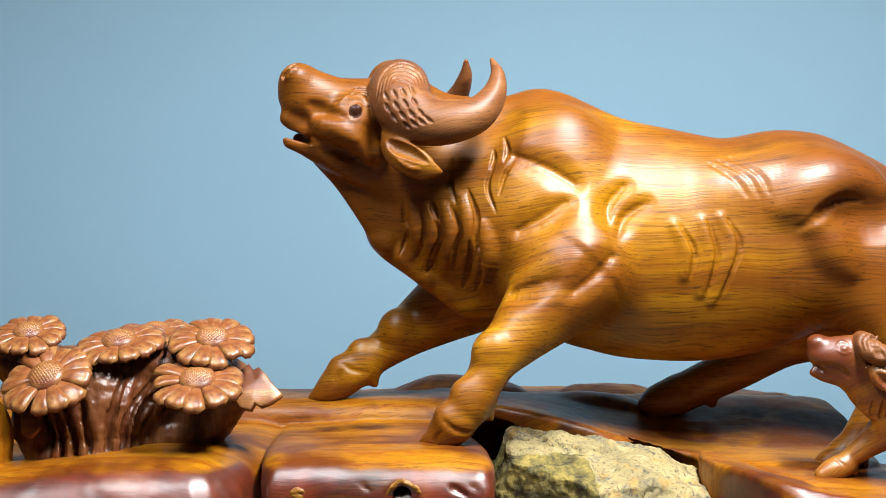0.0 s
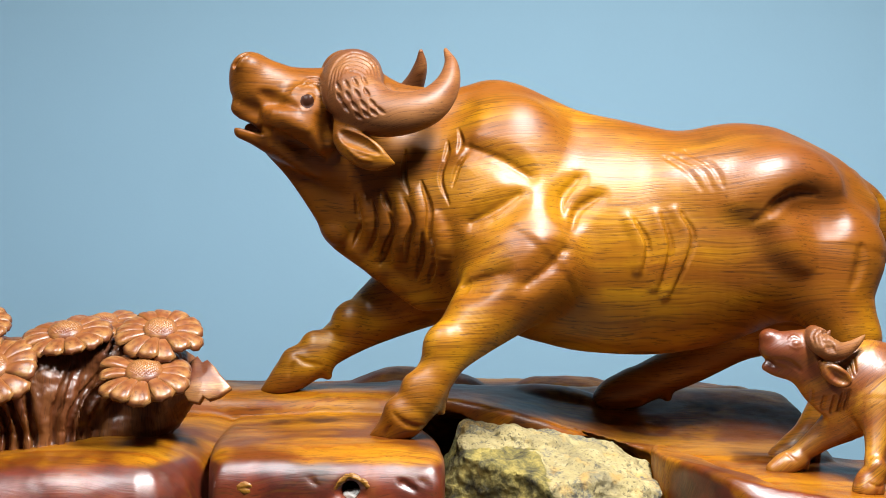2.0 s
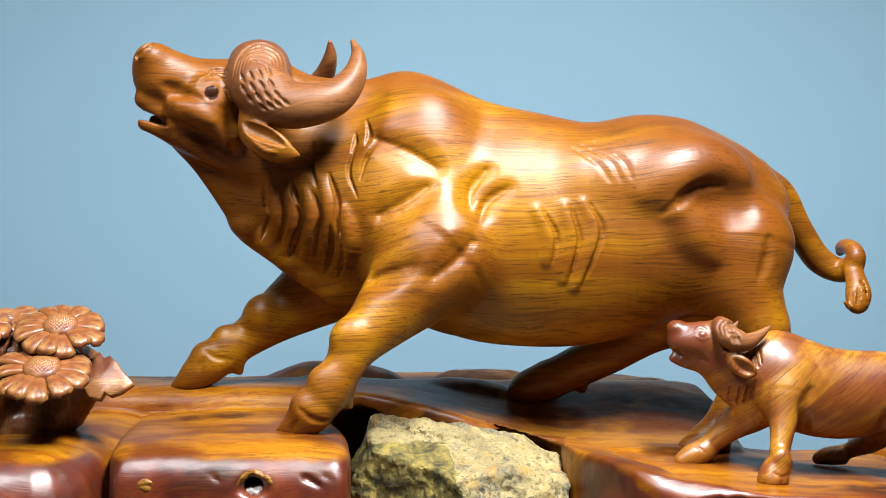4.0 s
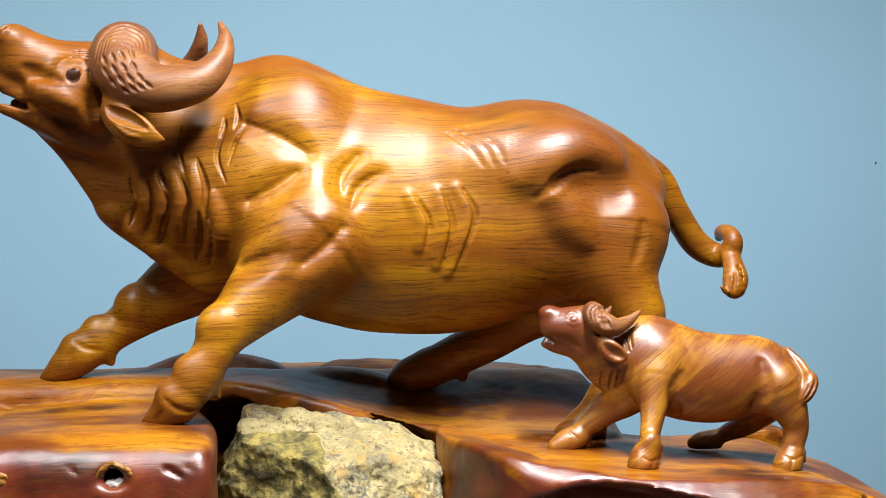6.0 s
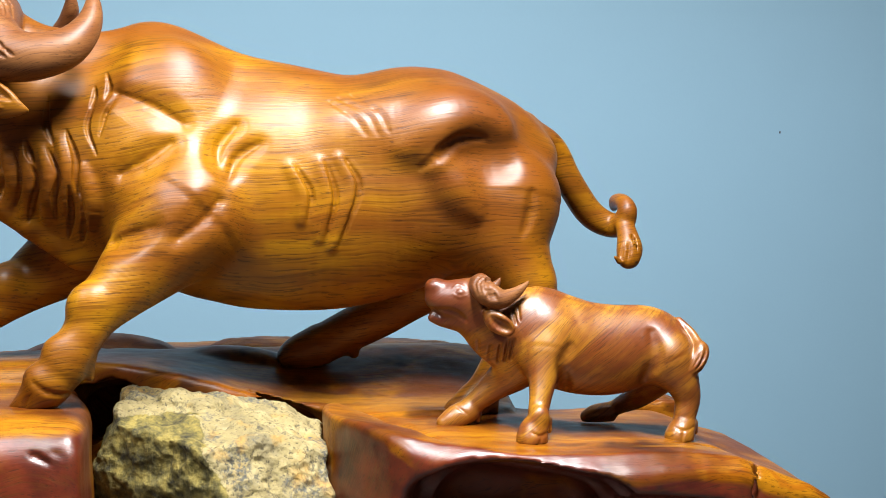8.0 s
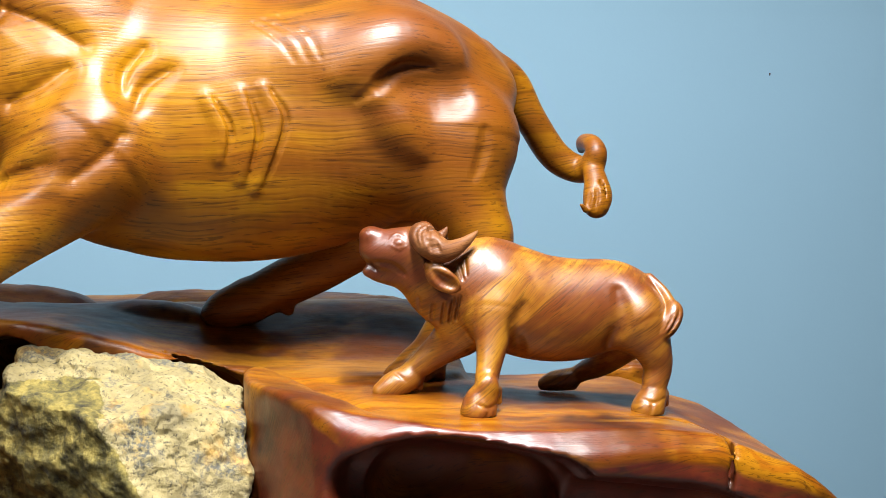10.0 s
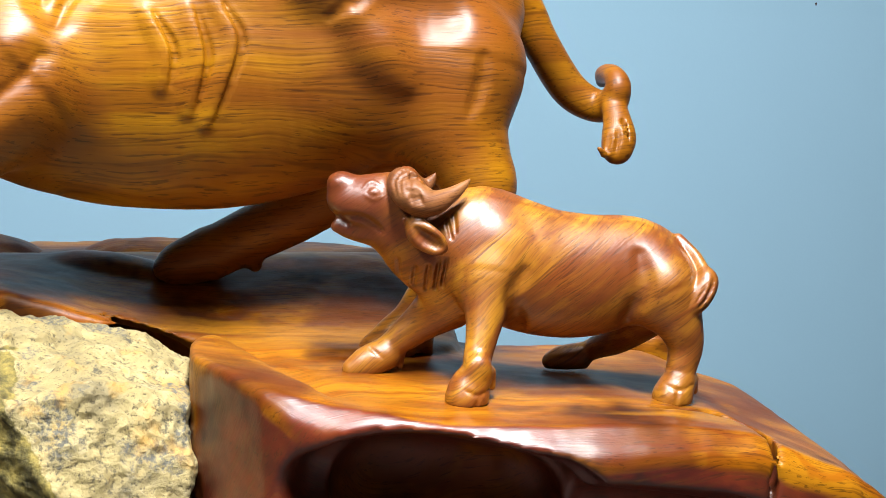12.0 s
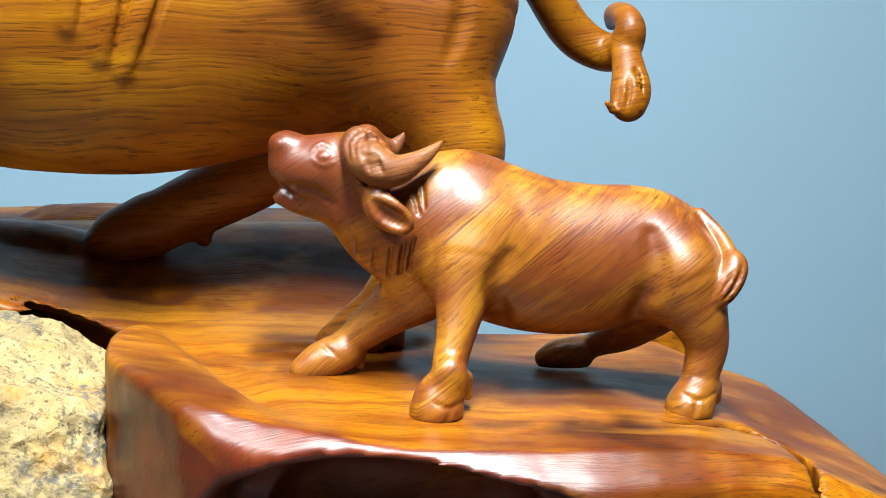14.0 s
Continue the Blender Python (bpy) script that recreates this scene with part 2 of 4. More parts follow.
class Carving:
    """A solid worked like clay: limbs and blobs are merged, grooves and hollows cut, then skinned."""

    def __init__(self, low, high, step):
        self.h = step
        self.axes = [np.arange(a, b + step, step, dtype=np.float32) for a, b in zip(low, high)]
        self.d = np.full([len(a) for a in self.axes], 0.2, np.float32)

    def window(self, low, high):
        cut = []
        for a, lo, hi in zip(self.axes, low, high):
            i, j = np.searchsorted(a, (lo, hi))
            cut.append(slice(max(int(i) - 1, 0), min(int(j) + 1, len(a))))
        x, y, z = (a[s] for a, s in zip(self.axes, cut))
        return tuple(cut), x[:, None, None], y[None, :, None], z[None, None, :]

    def merge(self, cut, b, k, carve=False):
        a = self.d[cut]
        if carve:
            a, b = -a, b
        s = np.maximum(k - np.abs(a - b), 0) / k
        m = np.minimum(a, b) - s * s * k * 0.25
        self.d[cut] = -m if carve else m

    @staticmethod
    def smooth_line(pts, n):
        p = np.array(pts, float)
        if len(p) < 3 or n < 2:
            return p
        q = np.vstack((2 * p[0] - p[1], p, 2 * p[-1] - p[-2]))
        out = []
        for i in range(1, len(q) - 2):
            for u in np.arange(n) / n:
                a, b, c, e = q[i - 1], q[i], q[i + 1], q[i + 2]
                out.append(0.5 * (2 * b + (c - a) * u + (2 * a - 5 * b + 4 * c - e) * u * u + (3 * b - a - 3 * c + e) * u ** 3))
        out.append(p[-1])
        out = np.array(out)
        out[:, -1] = np.maximum(out[:, -1], 0.0008)
        return out

    def limb(self, pts, k=0.02, flat=1.0, axis=(0, 1, 0), carve=False, n=8):
        """A bent, tapering rod through (x, y, z, radius), flattened along axis."""
        p = self.smooth_line(pts, n)
        r = p[:, 3].max() * max(flat, 1) + k + 4 * self.h
        cut, X, Y, Z = self.window(p[:, :3].min(0) - r, p[:, :3].max(0) + r)
        best = np.full(self.d[cut].shape, 0.2, np.float32)
        off = [s.start for s in cut]
        ax = np.array(axis, np.float32) / np.linalg.norm(axis)
        for a, b in zip(p[:-1], p[1:]):
            rr = max(a[3], b[3]) * max(flat, 1) + k + 4 * self.h
            c2, x, y, z = self.window(np.minimum(a, b)[:3] - rr, np.maximum(a, b)[:3] + rr)
            loc = tuple(slice(s.start - o, s.stop - o) for s, o in zip(c2, off))
            ab = (b - a)[:3].astype(np.float32)
            u = ((x - a[0]) * ab[0] + (y - a[1]) * ab[1] + (z - a[2]) * ab[2]) / max(float(ab @ ab), 1e-9)
            u = np.clip(u, 0, 1).astype(np.float32)
            dx, dy, dz = x - a[0] - u * ab[0], y - a[1] - u * ab[1], z - a[2] - u * ab[2]
            sq = dx * dx + dy * dy + dz * dz
            if flat != 1.0:
                w = dx * ax[0] + dy * ax[1] + dz * ax[2]
                sq = sq + w * w * (1 / flat ** 2 - 1)
            d = (np.sqrt(sq) - (a[3] + (b[3] - a[3]) * u)) * min(flat, 1.0)
            best[loc] = np.minimum(best[loc], d)
        self.merge(cut, best, k, carve)

    def blob(self, centre, radii, turn=(0, 0, 0), k=0.02, carve=False):
        """An ellipsoid with its own turn in degrees."""
        r = max(radii) + k + 4 * self.h
        c = np.array(centre)
        cut, X, Y, Z = self.window(c - r, c + r)
        m = np.array(Euler([radians(a) for a in turn]).to_matrix().inverted(), np.float32)
        x, y, z = X - c[0], Y - c[1], Z - c[2]
        q = [(m[i, 0] * x + m[i, 1] * y + m[i, 2] * z) / radii[i] for i in range(3)]
        k0 = np.sqrt(q[0] ** 2 + q[1] ** 2 + q[2] ** 2)
        k1 = np.sqrt(sum((v / s) ** 2 for v, s in zip(q, radii))) + 1e-6
        self.merge(cut, (k0 * (k0 - 1) / k1).astype(np.float32), k, carve)

    def slab(self, plan, top, bottom=0.0, edge=0.03, k=0.012, bulge=0.0):
        """A thick board on a plan outline; top gives its height from x and y."""
        q = np.array(plan, float)
        p = []
        for i in range(len(q)):
            a, b, c, e = (q[(i + j) % len(q)] for j in (-1, 0, 1, 2))
            for u in (0.0, 0.33, 0.67):
                p.append(b + 0.5 * ((c - a) * u + (2 * a - 5 * b + 4 * c - e) * u * u + (3 * b - a - 3 * c + e) * u ** 3) * (0.85 if 0 < u < 1 else 1) + (0.15 * (c - b) * u if 0 < u < 1 else 0))
        p = np.array(p, np.float32)
        m = edge + k + 6 * self.h
        lo, hi = p.min(0) - m, p.max(0) + m
        cut, X, Y, Z = self.window((*lo, bottom - m), (*hi, 9))
        x, y = X[:, :, 0], Y[:, :, 0]
        near = np.full(np.broadcast(x, y).shape, 9.0, np.float32)
        inside = np.zeros(near.shape, bool)
        for a, b in zip(p, np.roll(p, -1, 0)):
            e = b - a
            u = np.clip(((x - a[0]) * e[0] + (y - a[1]) * e[1]) / (e @ e), 0, 1)
            near = np.minimum(near, np.hypot(x - a[0] - u * e[0], y - a[1] - u * e[1]))
            if a[1] != b[1]:
                inside ^= ((a[1] > y) != (b[1] > y)) & (x < (b[0] - a[0]) * (y - a[1]) / (b[1] - a[1]) + a[0])
        side = np.where(inside, -near, near)[:, :, None] + 0 * Z
        height = np.maximum(Z - top(x, y)[:, :, None], bottom - Z)
        s = np.maximum(edge - np.abs(side - height), 0) / edge
        self.merge(cut, (np.maximum(side, height) + s * s * edge * 0.25).astype(np.float32), k)

    def sole(self, x, y, reach, z):
        """Cuts a hoof flat at height z."""
        cut, X, Y, Z = self.window((x - reach, y - reach, z - 0.06), (x + reach, y + reach, z + 0.01))
        self.d[cut] = np.maximum(self.d[cut], z - Z + 0 * X)

    def face(self, x, z):
        """The depth of the surface that looks towards -y at (x, z)."""
        i = int(np.clip(round((x - self.axes[0][0]) / self.h), 0, len(self.axes[0]) - 1))
        k = int(np.clip(round((z - self.axes[2][0]) / self.h), 0, len(self.axes[2]) - 1))
        col = self.d[i, :, k]
        hit = np.nonzero(col < 0)[0]
        if not len(hit):
            return None
        j = int(hit[0])
        return float(self.axes[1][j]) - self.h * float(col[j] / (col[j] - col[j - 1])) if j else float(self.axes[1][0])

    def groove(self, pts, wide, deep=0.3, k=0.006, proud=False):
        """A line cut (or raised) along (x, z) points on the side that looks towards -y; it tapers to both ends."""
        p = self.smooth_line([(*q, 1.0) for q in pts], 10)
        line = []
        for i, (x, z, _) in enumerate(p):
            y = self.face(x, z)
            if y is not None:
                r = wide * (0.12 + 0.88 * math.sin(math.pi * (i + 0.5) / len(p)) ** 0.8)
                line.append((x, y - r * (1 - 2 * deep) if not proud else y + r * (1 - 2 * deep), z, r))
        if len(line) > 1:
            self.limb(line, k, carve=not proud, n=1)

    def surface(self):
        """The corners and four-sided faces of the skin."""
        d = self.d
        for ax in range(3):
            for end in (0, -1):
                s = [slice(None)] * 3
                s[ax] = end
                d[tuple(s)] = np.maximum(d[tuple(s)], 0.001)
        s = (d < 0).astype(np.int8)
        n = sum(s[i:s.shape[0] - 1 + i, j:s.shape[1] - 1 + j, k:s.shape[2] - 1 + k] for i in (0, 1) for j in (0, 1) for k in (0, 1))
        act = (n > 0) & (n < 8)
        cells = np.argwhere(act)
        ids = np.full(act.shape, -1, np.int32)
        ids[act] = np.arange(len(cells))
        corner = {}
        for c in ((i, j, k) for i in (0, 1) for j in (0, 1) for k in (0, 1)):
            corner[c] = d[cells[:, 0] + c[0], cells[:, 1] + c[1], cells[:, 2] + c[2]]
        total, count = np.zeros((len(cells), 3)), np.zeros(len(cells))
        for a in corner:
            for ax in range(3):
                if a[ax] == 0:
                    b = tuple(v + (i == ax) for i, v in enumerate(a))
                    va, vb = corner[a], corner[b]
                    cross = (va < 0) != (vb < 0)
                    u = np.where(cross, va / np.where(cross, va - vb, 1), 0)
                    for i in range(3):
                        total[:, i] += cross * (a[i] + (u if i == ax else 0))
                    count += cross
        low = np.array([a[0] for a in self.axes])
        verts = low + (cells + total / count[:, None]) * self.h
        quads = []
        for ax in range(3):
            o, p = (ax + 1) % 3, (ax + 2) % 3
            lo = [slice(1, -1)] * 3
            lo[ax] = slice(0, -1)
            hi = list(lo)
            hi[ax] = slice(1, None)
            va, vb = s[tuple(lo)], s[tuple(hi)]
            e = np.argwhere(va != vb)
            base = e + np.array([0 if i == ax else 1 for i in range(3)])
            inside_first = va[e[:, 0], e[:, 1], e[:, 2]] == 1
            ring = []
            for do, dp in ((0, 0), (-1, 0), (-1, -1), (0, -1)):
                c = base.copy()
                c[:, o] += do
                c[:, p] += dp
                ring.append(ids[c[:, 0], c[:, 1], c[:, 2]])
            q = np.stack(ring, 1)
            q[~inside_first] = q[~inside_first][:, ::-1]
            quads.append(q)
        quads = np.vstack(quads)
        return verts, quads

    def skin(self, name, material, extra=(), rough=0.0, rough_scale=20.0):
        return skin_mesh(name, *self.surface(), material, extra, rough, rough_scale)


def skin_mesh(name, verts, quads, material, extra=(), rough=0.0, rough_scale=20.0):
    """One mesh of a carved skin. extra: (material, test on the face centres) pairs."""
    me = bpy.data.meshes.new(name)
    me.vertices.add(len(verts))
    me.vertices.foreach_set("co", verts.astype(np.float32).ravel())
    me.loops.add(quads.size)
    me.loops.foreach_set("vertex_index", quads.ravel().astype(np.int32))
    me.polygons.add(len(quads))
    me.polygons.foreach_set("loop_start", np.arange(0, quads.size, 4, dtype=np.int32))
    me.polygons.foreach_set("use_smooth", np.ones(len(quads), bool))
    me.materials.append(material)
    if extra:
        mid = verts[quads].mean(1)
        slot = np.zeros(len(quads), np.int32)
        for i, (m, test) in enumerate(extra):
            me.materials.append(m)
            slot[test(mid)] = i + 1
        me.polygons.foreach_set("material_index", slot)
    me.update(calc_edges=True)
    if rough:
        co = np.empty(len(verts) * 3, np.float32)
        nor = np.empty(len(verts) * 3, np.float32)
        me.vertices.foreach_get("co", co)
        me.vertices.foreach_get("normal", nor)
        co, nor = co.reshape(-1, 3), nor.reshape(-1, 3)
        amount = np.array([noise.fractal(Vector(c) * rough_scale, 0.9, 2.1, 4) for c in co], np.float32)
        co += nor * (amount * rough)[:, None]
        me.vertices.foreach_set("co", co.ravel())
        me.update()
    me.validate()
    return new(name, me)


def near(*spots):
    """A test for face centres that lie within r of one of the spots (x, y, z, r)."""
    return lambda m: np.any([((m - np.array(s[:3])) ** 2).sum(1) < s[3] ** 2 for s in spots], axis=0)


def along(points, grow=1.03, n=6):
    """A test for face centres on a limb through (x, y, z, radius)."""
    p = Carving.smooth_line(points, n)
    return near(*[(q[0], q[1], q[2], q[3] * grow + 0.001) for q in p])


def either(*tests):
    return lambda m: np.any([t(m) for t in tests], axis=0)


def part(name, bm, material, parent=None, label="", smooth=True):
    me = bpy.data.meshes.new(name)
    bm.to_mesh(me)
    bm.free()
    me.materials.append(material)
    if smooth:
        me.polygons.foreach_set("use_smooth", [True] * len(me.polygons))
    ob = new(name, me)
    ob.parent = parent
    return tagged(ob, label) if label else ob


def step01(v, a, b):
    u = np.clip((v - a) / (b - a), 0, 1)
    return u * u * (3 - 2 * u)


# ---------------------------------------------------------------- room


def wall_box(name, low, high, material, label):
    bm = bmesh.new()
    bmesh.ops.create_cube(bm, size=1)
    for v in bm.verts:
        v.co = [lo + (c + 0.5) * (hi - lo) for c, lo, hi in zip(v.co, low, high)]
    return tagged(part(name, bm, material, smooth=False), label, name.split("_")[0], kind="structure")


wall_box("floor", (-3.0, -2.5, -0.6), (3.6, 3.38, -0.5), floor_stone, "plain dark floor under the carving")
wall_box("wall_north", (-3.1, 3.38, -0.6), (3.7, 3.5, 2.5), wall_paint, "smooth matt pale blue wall behind the carving")
wall_box("wall_south", (-3.1, -2.6, -0.6), (3.7, -2.5, 2.5), room_paint, "plain dark grey wall")
wall_box("wall_west", (-3.1, -2.5, -0.6), (-3.0, 3.38, 2.5), room_paint, "plain dark grey wall")
wall_box("wall_east", (3.6, -2.5, -0.6), (3.7, 3.38, 2.5), room_paint, "plain dark grey wall")
wall_box("ceiling", (-3.0, -2.5, 2.4), (3.6, 3.38, 2.5), room_paint, "plain dark ceiling")


def plinth():
    bm = bmesh.new()
    bmesh.ops.create_cube(bm, size=1)
    for v in bm.verts:
        v.co = (0.1 + v.co.x * 1.7, 2.05 + v.co.y * 0.66, -0.25 + v.co.z * 0.5)
    bmesh.ops.bevel(bm, geom=bm.edges[:], offset=0.01, segments=2, affect="EDGES")
    return tagged(part("plinth", bm, room_paint, smooth=False), "plain dark display plinth under the wood base", "plinth")


plinth()

# ---------------------------------------------------------------- root-wood base


def block_top(x, y):
    return 0.55 - 0.075 * step01(x, 0.05, 0.43) * step01(-y, -2.30, -2.0) - 0.03 * step01(x, 0.55, 0.9) - 0.022 * step01(y, 2.20, 2.38)


def ledge_top(x, y):
    return 0.512 - 0.004 * np.sin(x * 17) - 0.02 * step01(-x, 0.3, 0.8) - 6.0 * np.maximum(1.765 - y, 0) ** 2 * step01(x, -0.30, -0.26)


def board_front(x):
    return 1.643 + 0.33 * np.maximum(0.62 - x, 0)


def calf_top(x, y):
    """The calf's board: it falls to the far end, rolls over at the front, and a crease parts its raised corner from the rest."""
    crease = (x - 0.463) * 0.906 + (y - 1.913) * 0.424
    raised = 0.006 * step01(-crease, -0.004, 0.022) - 0.007 * np.exp(-(crease / 0.016) ** 2)
    return (0.486 - 0.11 * (x - 0.39) - 0.24 * np.maximum(x - 0.95, 0) - 0.9 * np.maximum(x - 1.05, 0) ** 1.3 + 0.004 * np.sin(x * 14 + y * 9) + 0.012 * step01(x, 0.72, 0.90)
            + raised * step01(y, 1.68, 1.76) * step01(-x, -0.62, -0.52) - 0.85 * np.maximum(board_front(x) + 0.016 - y, 0))


block = Carving((-1.05, 1.50, -0.02), (1.36, 2.62, 0.62), 0.0042)
block.slab([(-1.0, 2.10), (-0.30, 2.07), (0.0, 2.06), (0.04, 2.12), (0.05, 2.3), (0.04, 2.50), (-0.2, 2.48), (-1.0, 2.45)], block_top, edge=0.05, k=0.03)
block.slab([(-0.02, 2.08), (0.04, 2.03), (0.113, 2.0), (0.226, 1.985), (0.317, 1.992), (0.392, 1.985), (0.435, 1.925), (0.58, 1.90), (0.70, 1.98), (0.71, 2.12), (0.68, 2.32), (0.64, 2.46), (0.30, 2.52), (-0.02, 2.50)], block_top, edge=0.014, k=0.012)
block.blob((0.27, 2.20, 0.520), (0.10, 0.045, 0.030), (0, 6, -14), 0.008)
block.blob((-0.672, 1.735, 0.505), (0.032, 0.045, 0.080), (0, 8, 0), 0.02)
block.slab([(-1.0, 1.625), (-0.42, 1.625), (-0.30, 1.675), (-0.275, 1.80), (-0.27, 2.14), (-1.0, 2.16)], ledge_top, edge=0.10, k=0.01)
block.slab([(-0.270, 1.74), (-0.20, 1.70), (0.03, 1.695), (0.070, 1.725), (0.060, 1.9), (0.030, 2.0), (0.0, 2.12), (-0.28, 2.15)], ledge_top, edge=0.03, k=0.004)
block.slab([(0.393, 1.872), (0.402, 1.82), (0.440, 1.75), (0.50, 1.682), (0.62, 1.643), (0.78, 1.63), (0.95, 1.64), (1.10, 1.66), (1.22, 1.76), (1.15, 1.92), (0.98, 2.05), (0.75, 2.10), (0.55, 2.02), (0.425, 1.97), (0.398, 1.93)], calf_top, edge=0.010, k=0.005)
# hollow under the lip of the calf's board, the dark cleft over the stone, the knot hole, the split
block.limb([(0.525, 1.658, 0.380, 0.050), (0.60, 1.645, 0.383, 0.068), (0.70, 1.64, 0.366, 0.068), (0.752, 1.63, 0.358, 0.060), (0.765, 1.62, 0.34, 0.03), (0.785, 1.63, 0.342, 0.055), (0.93, 1.63, 0.322, 0.058), (1.02, 1.64, 0.30, 0.04)], 0.006, carve=True)
for hollow in ([(0.555, 1.70, 0.382, 0.054), (0.63, 1.715, 0.386, 0.058), (0.735, 1.70, 0.360, 0.056)], [(0.60, 1.76, 0.36, 0.06), (0.72, 1.76, 0.34, 0.06)], [(0.80, 1.69, 0.335, 0.050), (0.95, 1.69, 0.312, 0.052)], [(0.56, 1.66, 0.28, 0.08), (0.73, 1.65, 0.25, 0.08)], [(0.58, 1.74, 0.26, 0.08), (0.71, 1.74, 0.24, 0.08)], [(0.81, 1.68, 0.29, 0.055), (1.0, 1.68, 0.25, 0.055)]):
    block.limb(hollow, 0.01, carve=True)
block.limb([(-0.36, 2.065, 0.520, 0.003), (-0.25, 2.055, 0.517, 0.006), (-0.15, 2.05, 0.517, 0.006), (-0.08, 2.05, 0.52, 0.003)], 0.003, carve=True)
block.limb([(0.055, 2.00, 0.482, 0.040), (0.10, 2.03, 0.487, 0.040), (0.20, 2.03, 0.472, 0.036), (0.31, 2.01, 0.458, 0.034), (0.385, 1.98, 0.445, 0.025)], 0.004, carve=True)
block.limb([(0.045, 2.07, 0.468, 0.060), (0.20, 2.09, 0.45, 0.055), (0.36, 2.03, 0.42, 0.05)], 0.006, carve=True)
block.limb([(0.06, 2.16, 0.45, 0.06), (0.25, 2.16, 0.44, 0.06)], 0.006, carve=True)
for x, z, r in ((0.012, 0.470, 0.006), (0.024, 0.463, 0.004), (0.036, 0.474, 0.005), (-0.12, 0.476, 0.003), (-0.115, 0.470, 0.0025)):
    block.limb([(x - 0.008, 1.697, z + 0.004, r * 0.4), (x, 1.697, z, r), (x + 0.009, 1.70, z - 0.006, r * 0.4)], 0.002, carve=True)
block.limb([(-0.078, 1.69, 0.455, 0.010), (-0.066, 1.69, 0.459, 0.017), (-0.054, 1.69, 0.458, 0.015), (-0.044, 1.69, 0.453, 0.008)], 0.004, carve=True)
block.limb([(-0.062, 1.70, 0.457, 0.013), (-0.062, 1.75, 0.46, 0.011)], 0.004, carve=True)
split = [(0.872, 1.736, 0.006), (0.90, 1.742, 0.014), (0.925, 1.747, 0.011), (0.948, 1.744, 0.016), (0.968, 1.73, 0.012), (0.976, 1.706, 0.010), (0.973, 1.68, 0.011), (0.968, 1.655, 0.008)]
block.limb([(x, y, float(calf_top(x, y)) - 0.002 - 0.5 * max(1.69 - y, 0), r * 0.7) for x, y, r in split] + [(0.964, 1.632, 0.36, 0.004)], 0.001, 5.0, (0, 0, 1), carve=True)
base = block.skin("root_wood_base", base_wood, rough=0.0035, rough_scale=7.0)


def lay_rind(ob):
    """How much of the red outer rind is left on the polished wood: all over the front sides, none on the sawn top."""
    co = np.empty(len(ob.data.vertices) * 3, np.float32)
    ob.data.vertices.foreach_get("co", co)
    x, y, z = co.reshape(-1, 3).T
    top = np.where((x > 0.385) & (y < 2.02), calf_top(x, y), np.where((x < 0.075) & (y < 2.08), np.where(x > -0.28, 0.508, ledge_top(x, y)), block_top(x, y)))
    left = step01(top - z, 0.004, 0.026) * step01(-y, -1.84, -1.76)
    left = np.maximum(left, step01(board_front(x) + 0.024 - y, 0.0, 0.012) * step01(x, 0.47, 0.52) * step01(-x, -0.86, -0.70))
    ob.data.attributes.new("rind", "FLOAT", "POINT").data.foreach_set("value", left.astype(np.float32))


lay_rind(base)
tagged(base, "polished reddish brown root-wood base with lobed edges and splits", "wood base")


def lump(name, centre, radii, turn, label):
    c = Carving([v - max(radii) * 1.3 for v in centre], [v + max(radii) * 1.3 for v in centre], max(radii) / 26)
    c.blob(centre, radii, turn, 0.01)
    c.blob((centre[0], centre[1], centre[2] - radii[2]), radii, turn, 0.04)
    ob = c.skin(name, base_wood, rough=0.006, rough_scale=9.0)
    ob.parent = base
    return tagged(ob, label)


lump("hump", (0.005, 2.40, 0.503), (0.155, 0.08, 0.056), (0, 0, 4), "rounded striped root knuckle")
lump("hump", (0.31, 2.42, 0.488), (0.15, 0.08, 0.055), (0, 2, 0), "rounded striped root knuckle")
lump("hump", (0.63, 2.38, 0.474), (0.12, 0.09, 0.053), (0, 6, -6), "rounded striped root knuckle")


def cut_stub():
    c = Carving((0.88, 2.04, 0.33), (1.10, 2.26, 0.50), 0.003)
    c.slab([(0.935, 2.11), (0.985, 2.10), (1.03, 2.11), (1.035, 2.16), (1.0, 2.20), (0.94, 2.19)], lambda x, y: 0.447 - 0.25 * np.maximum(x - 1.0, 0) + 0 * y, 0.34, 0.012, 0.004)
    c.limb([(0.975, 2.09, 0.46, 0.006), (0.978, 2.09, 0.42, 0.007), (0.975, 2.09, 0.36, 0.006)], 0.004, carve=True)
    ob = c.skin("log_stub", base_wood, rough=0.004, rough_scale=30.0)
    ob.parent = base
    return tagged(ob, "short cut root stub")


cut_stub()


def knot(x, y, z, size):
    c = Carving((x - 0.04, y - 0.03, z - 0.04), (x + 0.04, y + 0.03, z + 0.04), 0.0015)
    c.blob((x, y, z), (size, 0.006, size * 0.62), (0, 8, 0), 0.004)
    c.groove([(x - size * 0.7, z), (x, z + 0.002), (x + size * 0.6, z - 0.001)], 0.0025, 0.4, 0.002)
    ob = c.skin("knot", knot_wood, rough=0.002, rough_scale=60.0)
    ob.parent = base
    return tagged(ob, "pale yellow knot in the red rind")


for spot, size in (((-0.209, 1.704, 0.459), 0.016),):
    knot(*spot, size)



